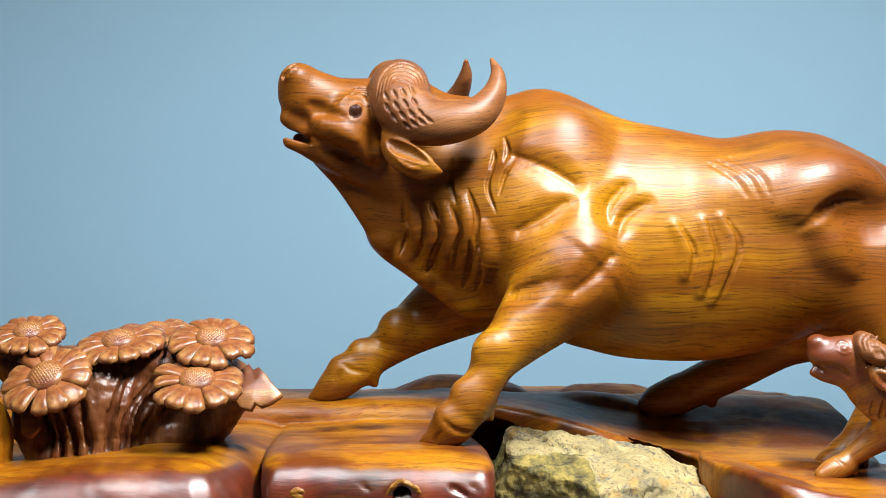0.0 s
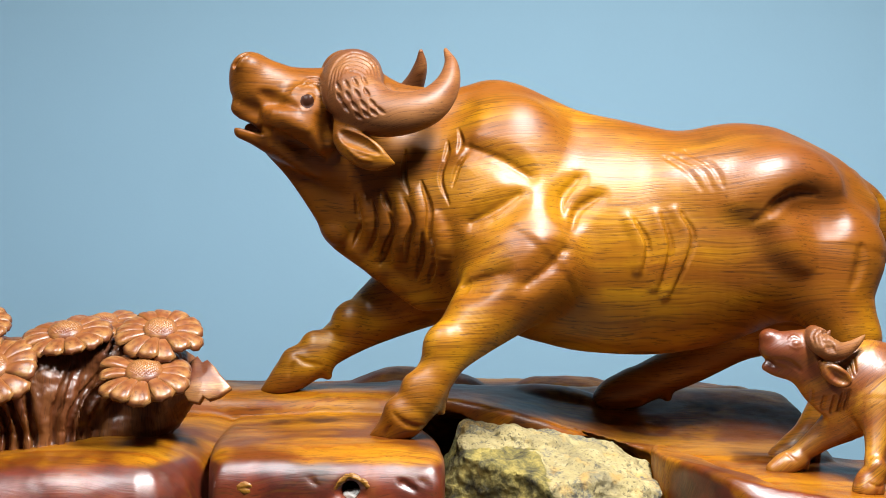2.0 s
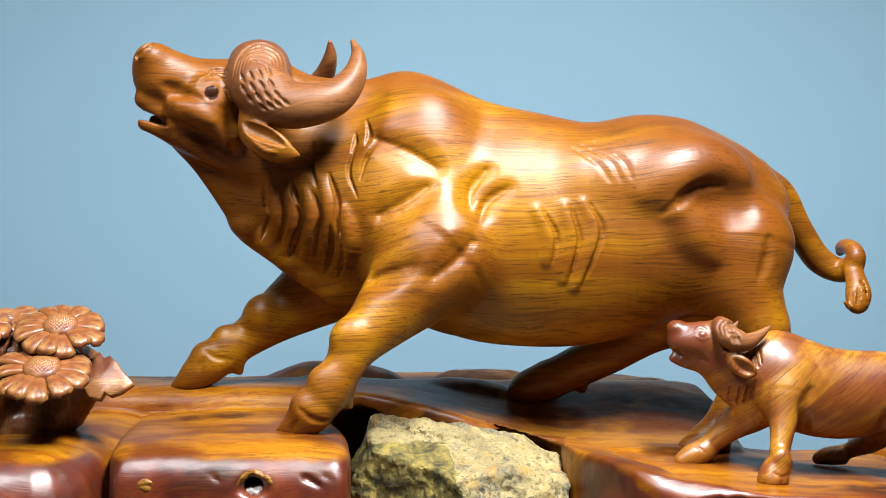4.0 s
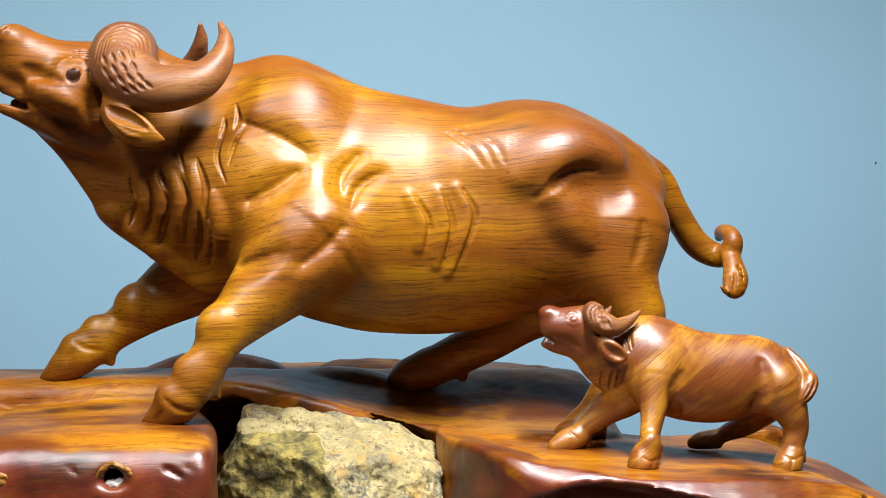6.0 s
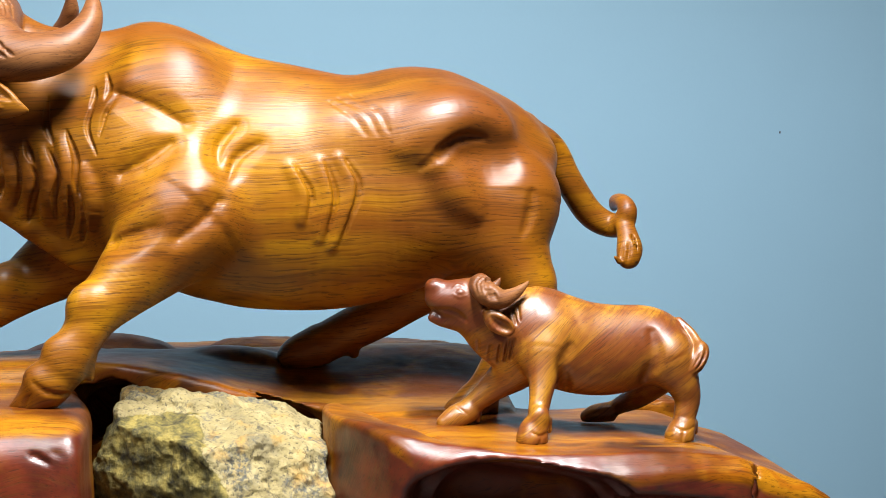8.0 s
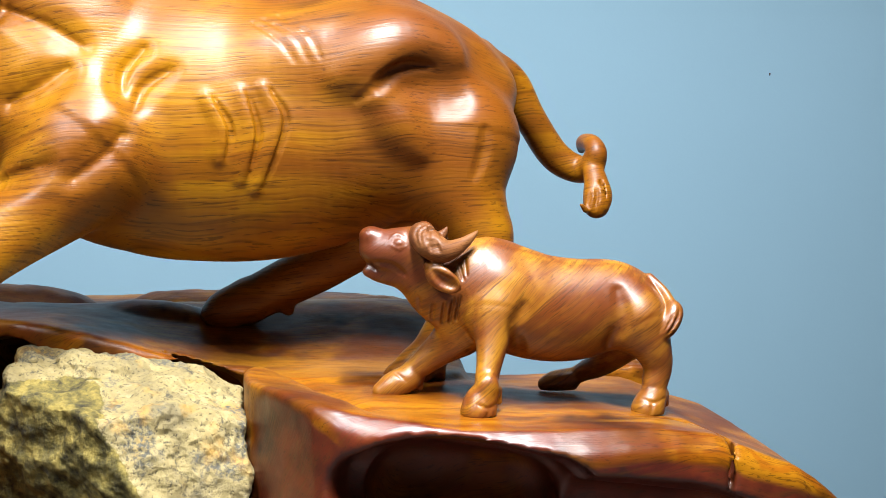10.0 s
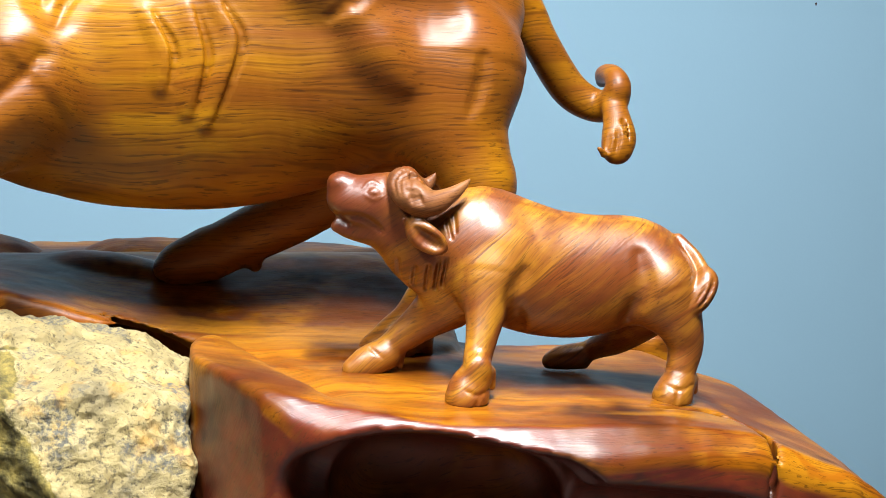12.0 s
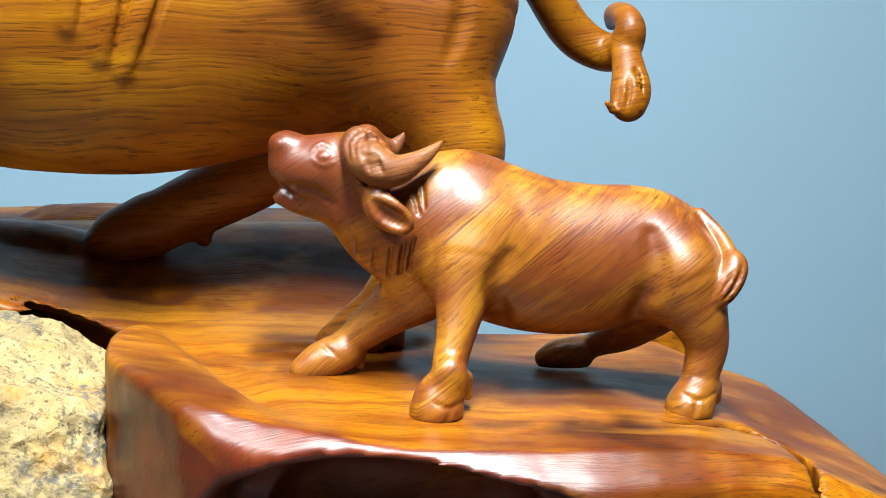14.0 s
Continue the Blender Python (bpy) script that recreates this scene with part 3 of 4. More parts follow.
def hole_plug():
    """Pale filler in the lower half of the knot hole, with the yellow lip of wood round it."""
    c = Carving((-0.11, 1.67, 0.42), (-0.02, 1.76, 0.50), 0.0015)
    c.blob((-0.060, 1.715, 0.449), (0.015, 0.010, 0.009), (0, 0, 0), 0.003)
    ob = c.skin("filler", filler_mat, rough=0.003, rough_scale=90.0)
    ob.parent = base
    tagged(ob, "pale crumbly filler in the knot hole")
    c = Carving((-0.11, 1.67, 0.42), (-0.02, 1.76, 0.50), 0.0015)
    c.limb([(-0.088, 1.704, 0.446, 0.004), (-0.084, 1.701, 0.462, 0.005), (-0.066, 1.700, 0.478, 0.0045), (-0.048, 1.700, 0.474, 0.005), (-0.036, 1.702, 0.462, 0.006), (-0.036, 1.704, 0.446, 0.005)], 0.003)
    ob = c.skin("hole_rim", knot_wood, rough=0.003, rough_scale=70.0)
    ob.parent = base
    tagged(ob, "pale yellow wood lip round the knot hole")


hole_plug()

# ---------------------------------------------------------------- stone


def stone():
    c = Carving((0.03, 1.70, 0.14), (0.46, 2.12, 0.58), 0.0032)
    X, Y, Z = (a.reshape([-1 if i == j else 1 for j in range(3)]) for i, a in enumerate(c.axes))
    d = np.full(c.d.shape, -1.0, np.float32)
    flank, front = ((-0.62, -0.78, -0.17), (0.165, 1.80, 0.487)), ((0.36, -1, 0.42), (0.24, 1.775, 0.470))
    for (nx, ny, nz), (px, py, pz) in (
        flank, front, ((0.05, -0.20, 1), (0.2, 1.87, 0.482)), ((0.35, -0.15, 1), (0.33, 1.9, 0.475)), ((1, 0.05, 0.02), (0.397, 1.85, 0.46)),
        ((-1, -0.05, 0.35), (0.082, 1.9, 0.46)), ((0.30, 1, 0.25), (0.2, 2.015, 0.49)), ((0, 0, -1), (0.2, 1.9, 0.15))):
        n = math.sqrt(nx * nx + ny * ny + nz * nz)
        f = ((X - px) * nx + (Y - py) * ny + (Z - pz) * nz) / n
        s = np.maximum(0.010 - np.abs(d - f), 0) / 0.010
        d = np.maximum(d, f) + s * s * 0.0025
    c.d = d.astype(np.float32)
    c.blob((0.205, 1.945, 0.494), (0.055, 0.05, 0.018), (0, 12, 20), 0.02)
    c.blob((0.115, 1.955, 0.503), (0.02, 0.022, 0.012), (0, 0, 0), 0.004)
    ob = c.skin("stone", rock_mat, rough=0.012, rough_scale=19.0)
    co = np.empty(len(ob.data.vertices) * 3, np.float32)
    ob.data.vertices.foreach_get("co", co)
    co = co.reshape(-1, 3)
    side = [(co - np.array(q)) @ (np.array(m) / np.linalg.norm(m)) for m, q in (flank, front)]
    ob.data.attributes.new("moss", "FLOAT", "POINT").data.foreach_set("value", (step01(side[0] - side[1], -0.012, 0.012) * step01(-co[:, 2], -0.494, -0.482)).astype(np.float32))
    return tagged(ob, "rough cream stone with mossy flank set into the wood base", "stone")


stone()

# ---------------------------------------------------------------- the bull


near_horn = [(-0.077, 1.96, 1.074, 0.0416), (-0.081, 1.92, 1.06, 0.0488), (-0.07, 1.885, 1.03, 0.0462), (-0.035, 1.865, 1.007, 0.0380), (0.004, 1.855, 1.004, 0.0326), (0.043, 1.86, 1.017, 0.0276), (0.068, 1.875, 1.047, 0.0200), (0.075, 1.89, 1.081, 0.0114), (0.066, 1.905, 1.108, 0.0035)]
far_horn = [(-0.097, 2, 1.079, 0.0424), (-0.092, 2.05, 1.068, 0.0454), (-0.053, 2.09, 1.042, 0.0385), (-0.012, 2.09, 1.045, 0.0270), (0.01, 2.07, 1.071, 0.0181), (0.023, 2.04, 1.1, 0.0113), (0.024, 2.023, 1.123, 0.0037)]


def shape_bull(c):
    # trunk, neck, dewlap
    c.limb([(0.112, 2.03, 0.894, 0.1406), (0.168, 2.03, 0.869, 0.1687), (0.234, 2.03, 0.832, 0.1819), (0.281, 2.03, 0.822, 0.1876), (0.328, 2.03, 0.816, 0.1904), (0.422, 2.03, 0.809, 0.1839), (0.516, 2.03, 0.824, 0.1736), (0.591, 2.03, 0.845, 0.1408), (0.647, 2.03, 0.836, 0.1014)], 0.03, 0.76)
    c.blob((0.145, 2.03, 0.992), (0.09, 0.065, 0.080), (0, -6, 0), 0.035)
    c.blob((0.569, 2.03, 0.927), (0.095, 0.09, 0.070), (0, 15, 0), 0.035)
    c.limb([(-0.081, 1.99, 0.993, 0.0680), (-0.036, 2, 0.943, 0.0905), (0.037, 2.02, 0.884, 0.1287), (0.112, 2.03, 0.861, 0.1547)], 0.04, 0.76)
    c.limb([(-0.212, 1.955, 0.955, 0.012), (-0.172, 1.965, 0.915, 0.016), (-0.121, 1.98, 0.857, 0.027), (-0.103, 2, 0.822, 0.028), (-0.045, 2.01, 0.781, 0.030), (0.033, 2.02, 0.73, 0.0355)], 0.03, 0.7)
    for spot in ((-0.112, 1.985, 0.824), (-0.078, 2.0, 0.800), (-0.040, 2.005, 0.768), (-0.004, 2.01, 0.746)):
        c.blob(spot, (0.019, 0.020, 0.023), (0, -30, 0), 0.008)
    c.limb([(0.145, 2.03, 0.995, 0.070), (0.22, 2.03, 0.975, 0.068), (0.30, 2.03, 0.948, 0.066), (0.40, 2.03, 0.925, 0.062)], 0.03)
    # near shoulder and thigh
    c.blob((0.162, 1.955, 0.923), (0.085, 0.055, 0.115), (0, 18, 0), 0.04)
    c.blob((0.184, 1.94, 0.819), (0.10, 0.06, 0.085), (0, 35, 0), 0.04)
    c.blob((0.643, 1.975, 0.813), (0.085, 0.068, 0.140), (0, -24, 0), 0.05)
    c.blob((0.656, 2.085, 0.812), (0.085, 0.068, 0.14), (0, -24, 0), 0.05)
    # legs
    c.limb([(0.202, 1.93, 0.779, 0.0929), (0.15, 1.9, 0.72, 0.0652), (0.106, 1.87, 0.674, 0.0460), (0.074, 1.85, 0.641, 0.0361), (0.057, 1.84, 0.611, 0.0308), (0.034, 1.835, 0.574, 0.0315)], 0.03)
    c.blob((0.067, 1.845, 0.657), (0.021, 0.026, 0.024), (0, 30, 0), 0.02)
    c.limb([(0.027, 1.835, 0.565, 0.0315), (0.007, 1.835, 0.541, 0.0315), (-0.014, 1.835, 0.522, 0.0222), (-0.038, 1.835, 0.514, 0.0068)], 0.008)
    c.limb([(0.059, 1.845, 0.574, 0.0137), (0.064, 1.85, 0.55, 0.0060)], 0.012)
    c.limb([(0.064, 2.12, 0.755, 0.0831), (-0.016, 2.14, 0.705, 0.0612), (-0.079, 2.13, 0.663, 0.0432), (-0.131, 2.12, 0.625, 0.0323), (-0.157, 2.11, 0.606, 0.0331)], 0.035)
    c.limb([(-0.171, 2.11, 0.596, 0.0321), (-0.197, 2.105, 0.578, 0.0311), (-0.222, 2.1, 0.56, 0.0194), (-0.243, 2.1, 0.551, 0.0068)], 0.008)
    c.blob((-0.094, 2.1, 0.672), (0.024, 0.024, 0.026), (0, 40, 0), 0.02)
    c.limb([(-0.145, 2.11, 0.599, 0.0175), (-0.135, 2.11, 0.574, 0.0068)], 0.012)
    c.limb([(0.667, 2.1, 0.716, 0.0920), (0.583, 2.13, 0.649, 0.0431), (0.501, 2.15, 0.602, 0.0384), (0.442, 2.16, 0.572, 0.0355), (0.403, 2.16, 0.553, 0.0335)], 0.03)
    c.limb([(0.398, 2.16, 0.553, 0.0335), (0.366, 2.16, 0.541, 0.0295), (0.348, 2.16, 0.535, 0.0197)], 0.008)
    c.limb([(0.447, 2.16, 0.562, 0.0197), (0.459, 2.16, 0.537, 0.0089)], 0.01)
    c.limb([(0.7, 1.98, 0.793, 0.0779), (0.696, 1.965, 0.732, 0.0590), (0.709, 1.955, 0.690, 0.0480), (0.722, 1.95, 0.655, 0.0420), (0.714, 1.945, 0.618, 0.0340), (0.688, 1.94, 0.577, 0.0286), (0.651, 1.935, 0.512, 0.0261), (0.625, 1.93, 0.485, 0.0248)], 0.035)
    c.limb([(0.628, 1.93, 0.485, 0.0260), (0.601, 1.93, 0.471, 0.0198), (0.591, 1.93, 0.465, 0.0136)], 0.008)
    c.limb([(0.651, 1.94, 0.486, 0.0188), (0.661, 1.945, 0.462, 0.0076)], 0.01)
    for spot, radii, turn in (((0.062, 1.832, 0.657), (0.022, 0.016, 0.026), (0, 30, 0)), ((0.032, 1.822, 0.588), (0.028, 0.016, 0.022), (0, 30, 0)), ((0.006, 1.820, 0.550), (0.028, 0.016, 0.019), (0, 35, 0)),
                              ((-0.100, 2.105, 0.676), (0.024, 0.02, 0.028), (0, 40, 0)), ((-0.152, 2.100, 0.626), (0.030, 0.018, 0.026), (0, 40, 0)), ((-0.185, 2.096, 0.598), (0.030, 0.020, 0.023), (0, 40, 0))):
        c.blob(spot, radii, turn, 0.016)
    # tail
    c.limb([(0.737, 2.06, 0.912, 0.0229), (0.788, 2.09, 0.879, 0.0252), (0.82, 2.1, 0.826, 0.0234), (0.86, 2.12, 0.772, 0.0236), (0.893, 2.12, 0.75, 0.0217), (0.913, 2.1, 0.751, 0.0196), (0.918, 2.085, 0.772, 0.0165), (0.915, 2.1, 0.787, 0.0137), (0.911, 2.13, 0.789, 0.0119), (0.913, 2.15, 0.78, 0.0080)], 0.008)
    c.limb([(0.912, 2.09, 0.758, 0.0146), (0.914, 2.07, 0.729, 0.0183), (0.914, 2.06, 0.709, 0.0221), (0.911, 2.055, 0.696, 0.0201)], 0.005, 0.7)
    c.limb([(0.892, 2.045, 0.689, 0.0048), (0.884, 2.04, 0.697, 0.0029)], 0.006)
    # head
    c.limb([(-0.082, 1.99, 1.023, 0.0735), (-0.134, 1.97, 1.022, 0.0655), (-0.184, 1.94, 1.034, 0.0511), (-0.217, 1.92, 1.048, 0.0444), (-0.237, 1.91, 1.053, 0.0380)], 0.03, 0.80, (0.42, 0.9, 0))
    c.blob((-0.243, 1.905, 1.081), (0.022, 0.032, 0.019), (0, -20, 0), 0.025)
    c.limb([(-0.095, 1.985, 0.946, 0.0623), (-0.147, 1.965, 0.953, 0.0418), (-0.197, 1.935, 0.965, 0.0268), (-0.23, 1.915, 0.974, 0.0168), (-0.253, 1.91, 0.98, 0.0124)], 0.012, 0.9)
    c.blob((-0.151, 1.895, 1.019), (0.035, 0.02, 0.03), (0, 0, 20), 0.02)
    c.limb([(-0.257, 1.91, 1.016, 0.0132), (-0.238, 1.912, 1.004, 0.0141), (-0.215, 1.92, 0.993, 0.0160)], 0.012)
    c.limb([(-0.191, 1.895, 0.993, 0.0193), (-0.152, 1.9, 0.985, 0.0228), (-0.127, 1.91, 0.963, 0.0177)], 0.03)
    c.limb([(-0.275, 1.885, 0.994, 0.0078), (-0.255, 1.885, 0.991, 0.0078), (-0.237, 1.885, 0.985, 0.0070), (-0.22, 1.885, 0.976, 0.0035)], 0.002, 7.0, carve=True)
    c.limb([(-0.22, 1.94, 0.985, 0.0125), (-0.245, 1.94, 0.986, 0.0090)], 0.003, 0.5)
    # horns
    c.limb(near_horn, 0.006, n=14)
    c.limb(far_horn, 0.006, n=14)
    c.limb([(-0.026, 1.98, 1.033, 0.0256), (0.028, 2, 1.031, 0.0295), (0.083, 2.02, 1.019, 0.0317)], 0.03)
    c.limb([(0.599, 2.03, 0.929, 0.0563), (0.684, 2.03, 0.896, 0.0600), (0.736, 2.03, 0.862, 0.0480)], 0.03)
    # ears
    c.limb([(-0.101, 1.885, 0.983, 0.0122), (-0.079, 1.86, 0.958, 0.0233), (-0.051, 1.85, 0.941, 0.0240), (-0.03, 1.845, 0.932, 0.0137), (-0.011, 1.845, 0.927, 0.0026)], 0.008, 0.45, (0.3, 1, 0.25))
    c.limb([(-0.089, 1.842, 0.971, 0.0060), (-0.071, 1.832, 0.96, 0.0110), (-0.047, 1.822, 0.948, 0.0110), (-0.025, 1.822, 0.935, 0.0042)], 0.003, 0.6, (0.3, 1, 0.25), carve=True)
    c.groove([(-0.095, 0.976), (-0.082, 0.966), (-0.059, 0.956), (-0.034, 0.942)], 0.011, 0.55, 0.003)
    c.groove([(-0.08, 0.947), (-0.062, 0.935), (-0.045, 0.931)], 0.004, 0.35, 0.004, proud=True)
    # eye with its lids
    c.blob((-0.145, 1.868, 1.024), (0.0115, 0.010, 0.015), (0, 35, 0), 0.002, carve=True)
    c.blob((-0.147, 1.884, 1.025), (0.0105, 0.0105, 0.0140), (0, 35, 0), 0.001)
    c.groove([(-0.171, 1.036), (-0.159, 1.049), (-0.142, 1.05), (-0.128, 1.035)], 0.0045, 0.35, 0.004, proud=True)
    for line in ([(-0.168, 1.041), (-0.152, 1.053), (-0.136, 1.055), (-0.121, 1.043)], [(-0.166, 1.047), (-0.152, 1.058), (-0.135, 1.06), (-0.119, 1.049)], [(-0.159, 1.056), (-0.149, 1.063), (-0.133, 1.064), (-0.121, 1.056)]):
        c.groove(line, 0.0026, 0.5, 0.0015)
    c.limb([(-0.242, 1.89, 1.099, 0.0044), (-0.25, 1.88, 1.092, 0.0070), (-0.258, 1.885, 1.079, 0.0061)], 0.002, carve=True)
    c.groove([(-0.238, 1.097), (-0.244, 1.087), (-0.256, 1.073)], 0.005, 0.3, 0.005, proud=True)
    # hollows of the face
    c.groove([(-0.216, 1.034), (-0.192, 1.020), (-0.168, 1.013)], 0.011, 0.3, 0.012)
    c.groove([(-0.212, 1.006), (-0.180, 0.999), (-0.150, 0.982)], 0.012, 0.22, 0.014, proud=True)
    c.groove([(-0.224, 0.984), (-0.190, 0.971), (-0.158, 0.956), (-0.130, 0.938)], 0.009, 0.3, 0.010)
    c.groove([(-0.205, 0.958), (-0.175, 0.940), (-0.140, 0.915)], 0.010, 0.2, 0.012, proud=True)
    c.groove([(-0.128, 1.000), (-0.118, 0.975), (-0.120, 0.945)], 0.010, 0.22, 0.012)
    # rings and notches of the near horn
    for i in range(6):
        c.groove([(-0.114 + 0.00616 * i, 1.033 + 0.00792 * i), (-0.106 + 0.00528 * i, 1.078 + 0.00264 * i - 0.00088 * i * i), (-0.079 + 0.00176 * i, 1.103 - 0.00704 * i), (-0.046 - 0.00264 * i, 1.091 - 0.00616 * i), (-0.035 - 0.00440 * i, 1.061 - 0.00352 * i)], 0.0032, 0.45, 0.0025)
    for i in range(4):
        c.groove([(-0.1 + 0.01320 * i, 1.05 + 0.00352 * i), (-0.097 + 0.01320 * i, 1.043 + 0.00352 * i), (-0.092 + 0.01320 * i, 1.036 + 0.00352 * i)], 0.0034, 0.6, 0.0015)
        c.groove([(-0.099 + 0.01408 * i, 1.033 + 0.00264 * i), (-0.095 + 0.01408 * i, 1.026 + 0.00264 * i), (-0.09 + 0.01408 * i, 1.019 + 0.00264 * i)], 0.0034, 0.6, 0.0015)
        c.groove([(-0.09 + 0.01408 * i, 1.018 + 0.00176 * i), (-0.085 + 0.01408 * i, 1.011 + 0.00176 * i), (-0.079 + 0.01408 * i, 1.004 + 0.00176 * i)], 0.0034, 0.6, 0.0015)
        c.groove([(-0.07 + 0.01144 * i, 1.003 + 0.00264 * i), (-0.065 + 0.01144 * i, 0.997 + 0.00264 * i), (-0.058 + 0.01144 * i, 0.993 + 0.00264 * i)], 0.0032, 0.6, 0.0015)
    # folds of the neck: rolls of skin first, then the creases between them
    for line in ([(-0.062, 0.875), (-0.053, 0.836), (-0.065, 0.8)], [(-0.036, 0.875), (-0.027, 0.831), (-0.044, 0.783)], [(-0.007, 0.875), (0.002, 0.832), (-0.012, 0.774)], [(0.021, 0.889), (0.031, 0.841), (0.021, 0.788)], [(0.054, 0.849), (0.062, 0.805), (0.055, 0.761)]):
        c.groove(line, 0.014, 0.38, 0.012, proud=True)
    for line in ([(-0.078, 0.884), (-0.075, 0.862), (-0.069, 0.838), (-0.076, 0.815), (-0.083, 0.799)], [(-0.05, 0.873), (-0.042, 0.842), (-0.044, 0.821), (-0.056, 0.796)], [(-0.031, 0.889), (-0.026, 0.871), (-0.021, 0.858)], [(-0.024, 0.854), (-0.016, 0.827), (-0.03, 0.794), (-0.039, 0.77)],
                 [(0.002, 0.876), (0.017, 0.839), (0.007, 0.805), (0.004, 0.774)], [(0.029, 0.904), (0.042, 0.865), (0.042, 0.827), (0.051, 0.791)], [(0.031, 0.821), (0.03, 0.783), (0.02, 0.745)],
                 [(0.048, 0.797), (0.048, 0.767), (0.041, 0.74)], [(0.074, 0.953), (0.06, 0.909), (0.073, 0.867)], [(0.098, 0.948), (0.086, 0.923), (0.078, 0.895)], [(0.087, 0.988), (0.091, 0.968), (0.086, 0.948)], [(0.07, 0.967), (0.07, 0.953), (0.064, 0.937)],
                 [(0.003, 0.953), (0, 0.914), (0.009, 0.884)]):
        c.groove(line, 0.0038 if line[0][0] > 0.06 else 0.0055, 0.7, 0.003)
    # shoulder, flank and hip
    c.limb([(0.44, 1.955, 0.895, 0.045), (0.52, 1.95, 0.902, 0.055), (0.585, 1.952, 0.905, 0.055), (0.64, 1.965, 0.900, 0.045)], 0.045)
    for line, w in (([(0.104, 0.957), (0.157, 0.936), (0.196, 0.912)], 0.012), ([(0.108, 0.839), (0.144, 0.858), (0.180, 0.882)], 0.012), ([(0.192, 0.745), (0.227, 0.771), (0.249, 0.798)], 0.014), ([(0.095, 0.74), (0.122, 0.751), (0.157, 0.762)], 0.012)):
        c.groove(line, w * 1.5, 0.10, 0.025)
        c.groove(line, w * 0.35, 0.30, 0.008)
    for line in ([(0.361, 0.847), (0.382, 0.807), (0.377, 0.767)], [(0.405, 0.853), (0.418, 0.799), (0.404, 0.741)], [(0.434, 0.858), (0.453, 0.812), (0.423, 0.728)]):
        c.groove([(x - 0.011, z) for x, z in line], 0.010, 0.16, 0.014, proud=True)
        c.groove(line, 0.0052, 0.65, 0.003)
    for line in ([(0.427, 0.95), (0.466, 0.926), (0.482, 0.894)], [(0.446, 0.955), (0.483, 0.929), (0.499, 0.896)], [(0.413, 0.945), (0.446, 0.922), (0.464, 0.894)]):
        c.groove(line, 0.004, 0.12, 0.006)
    c.groove([(0.525, 0.875), (0.570, 0.898), (0.620, 0.916), (0.675, 0.905)], 0.040, 0.09, 0.035, proud=True)
    c.groove([(0.600, 0.848), (0.640, 0.862), (0.680, 0.850)], 0.036, 0.09, 0.03)
    c.groove([(0.566, 0.852), (0.594, 0.820), (0.628, 0.778)], 0.028, 0.24, 0.025, proud=True)
    c.groove([(0.545, 0.842), (0.576, 0.862), (0.610, 0.883), (0.646, 0.886)], 0.014, 0.24, 0.006)
    c.groove([(0.718, 0.805), (0.716, 0.775), (0.703, 0.742)], 0.009, 0.2, 0.010)
    for line in ([(0.247, 0.85), (0.251, 0.881), (0.273, 0.909)], [(0.262, 0.829), (0.276, 0.861), (0.306, 0.881)]):
        c.groove(line, 0.014, 0.06, 0.02)
        c.groove(line, 0.0065, 0.36, 0.006)
    for strand in ([(0.897, 2.047, 0.733, 0.0029), (0.898, 2.045, 0.711, 0.0038), (0.894, 2.045, 0.689, 0.0019)], [(0.907, 2.05, 0.738, 0.0029), (0.909, 2.044, 0.714, 0.0038), (0.905, 2.042, 0.687, 0.0019)], [(0.918, 2.055, 0.732, 0.0029), (0.92, 2.05, 0.71, 0.0038), (0.917, 2.048, 0.69, 0.0019)]):
        c.limb(strand, 0.001, carve=True)
    # hooves: coronet and cleft
    for line in ([(-0.249, 0.52), (-0.221, 0.513), (-0.185, 0.495)], [(-0.273, 0.482), (-0.241, 0.481), (-0.199, 0.467)]):
        c.groove(line, 0.0065, 0.4, 0.006)
    for line in ([(-0.228, 0.508), (-0.21, 0.497), (-0.196, 0.484)], [(-0.217, 0.54), (-0.197, 0.533), (-0.174, 0.52)], [(-0.264, 0.464), (-0.241, 0.459), (-0.219, 0.45)]):
        c.groove(line, 0.012, 0.2, 0.012, proud=True)
    for line in ([(-0.008, 0.553), (0.013, 0.537), (0.043, 0.53)], [(-0.025, 0.505), (-0.02, 0.521), (-0.011, 0.534)], [(-0.188, 0.612), (-0.168, 0.6), (-0.143, 0.595)], [(-0.199, 0.575), (-0.195, 0.591), (-0.186, 0.6)]):
        c.groove(line, 0.0045, 0.42, 0.004)
    c.sole(-0.005, 1.835, 0.05, 0.511)
    c.sole(-0.201, 2.1, 0.05, 0.544)


def carve_bull():
    """The head and neck are skinned finer than the rest, and both skins joined in one mesh."""
    whole = Carving((-0.33, 1.72, 0.46), (1.06, 2.32, 1.16), 0.0028)
    shape_bull(whole)
    fine = Carving((-0.33, 1.78, 0.66), (0.13, 2.20, 1.14), 0.0016)
    shape_bull(fine)
    va, qa = whole.surface()
    m = va[qa].mean(1)
    qa = qa[~((m[:, 0] < 0.125) & (m[:, 2] > 0.665))]
    vb, qb = fine.surface()
    m = vb[qb].mean(1)
    qb = qb[(m[:, 0] < 0.1265) & (m[:, 2] > 0.6635)]
    ob = skin_mesh("bull_statue", np.vstack((va, vb)), np.vstack((qa, qb + len(va))), bull_wood, (
        (horn_wood, either(along(near_horn), along(far_horn[1:]))), (eye_mat, near((-0.146, 1.873, 1.024, 0.0112)))))
    return tagged(ob, "carved polished wooden water buffalo statue lunging with raised head", "statue")


carve_bull()

# ---------------------------------------------------------------- the calf


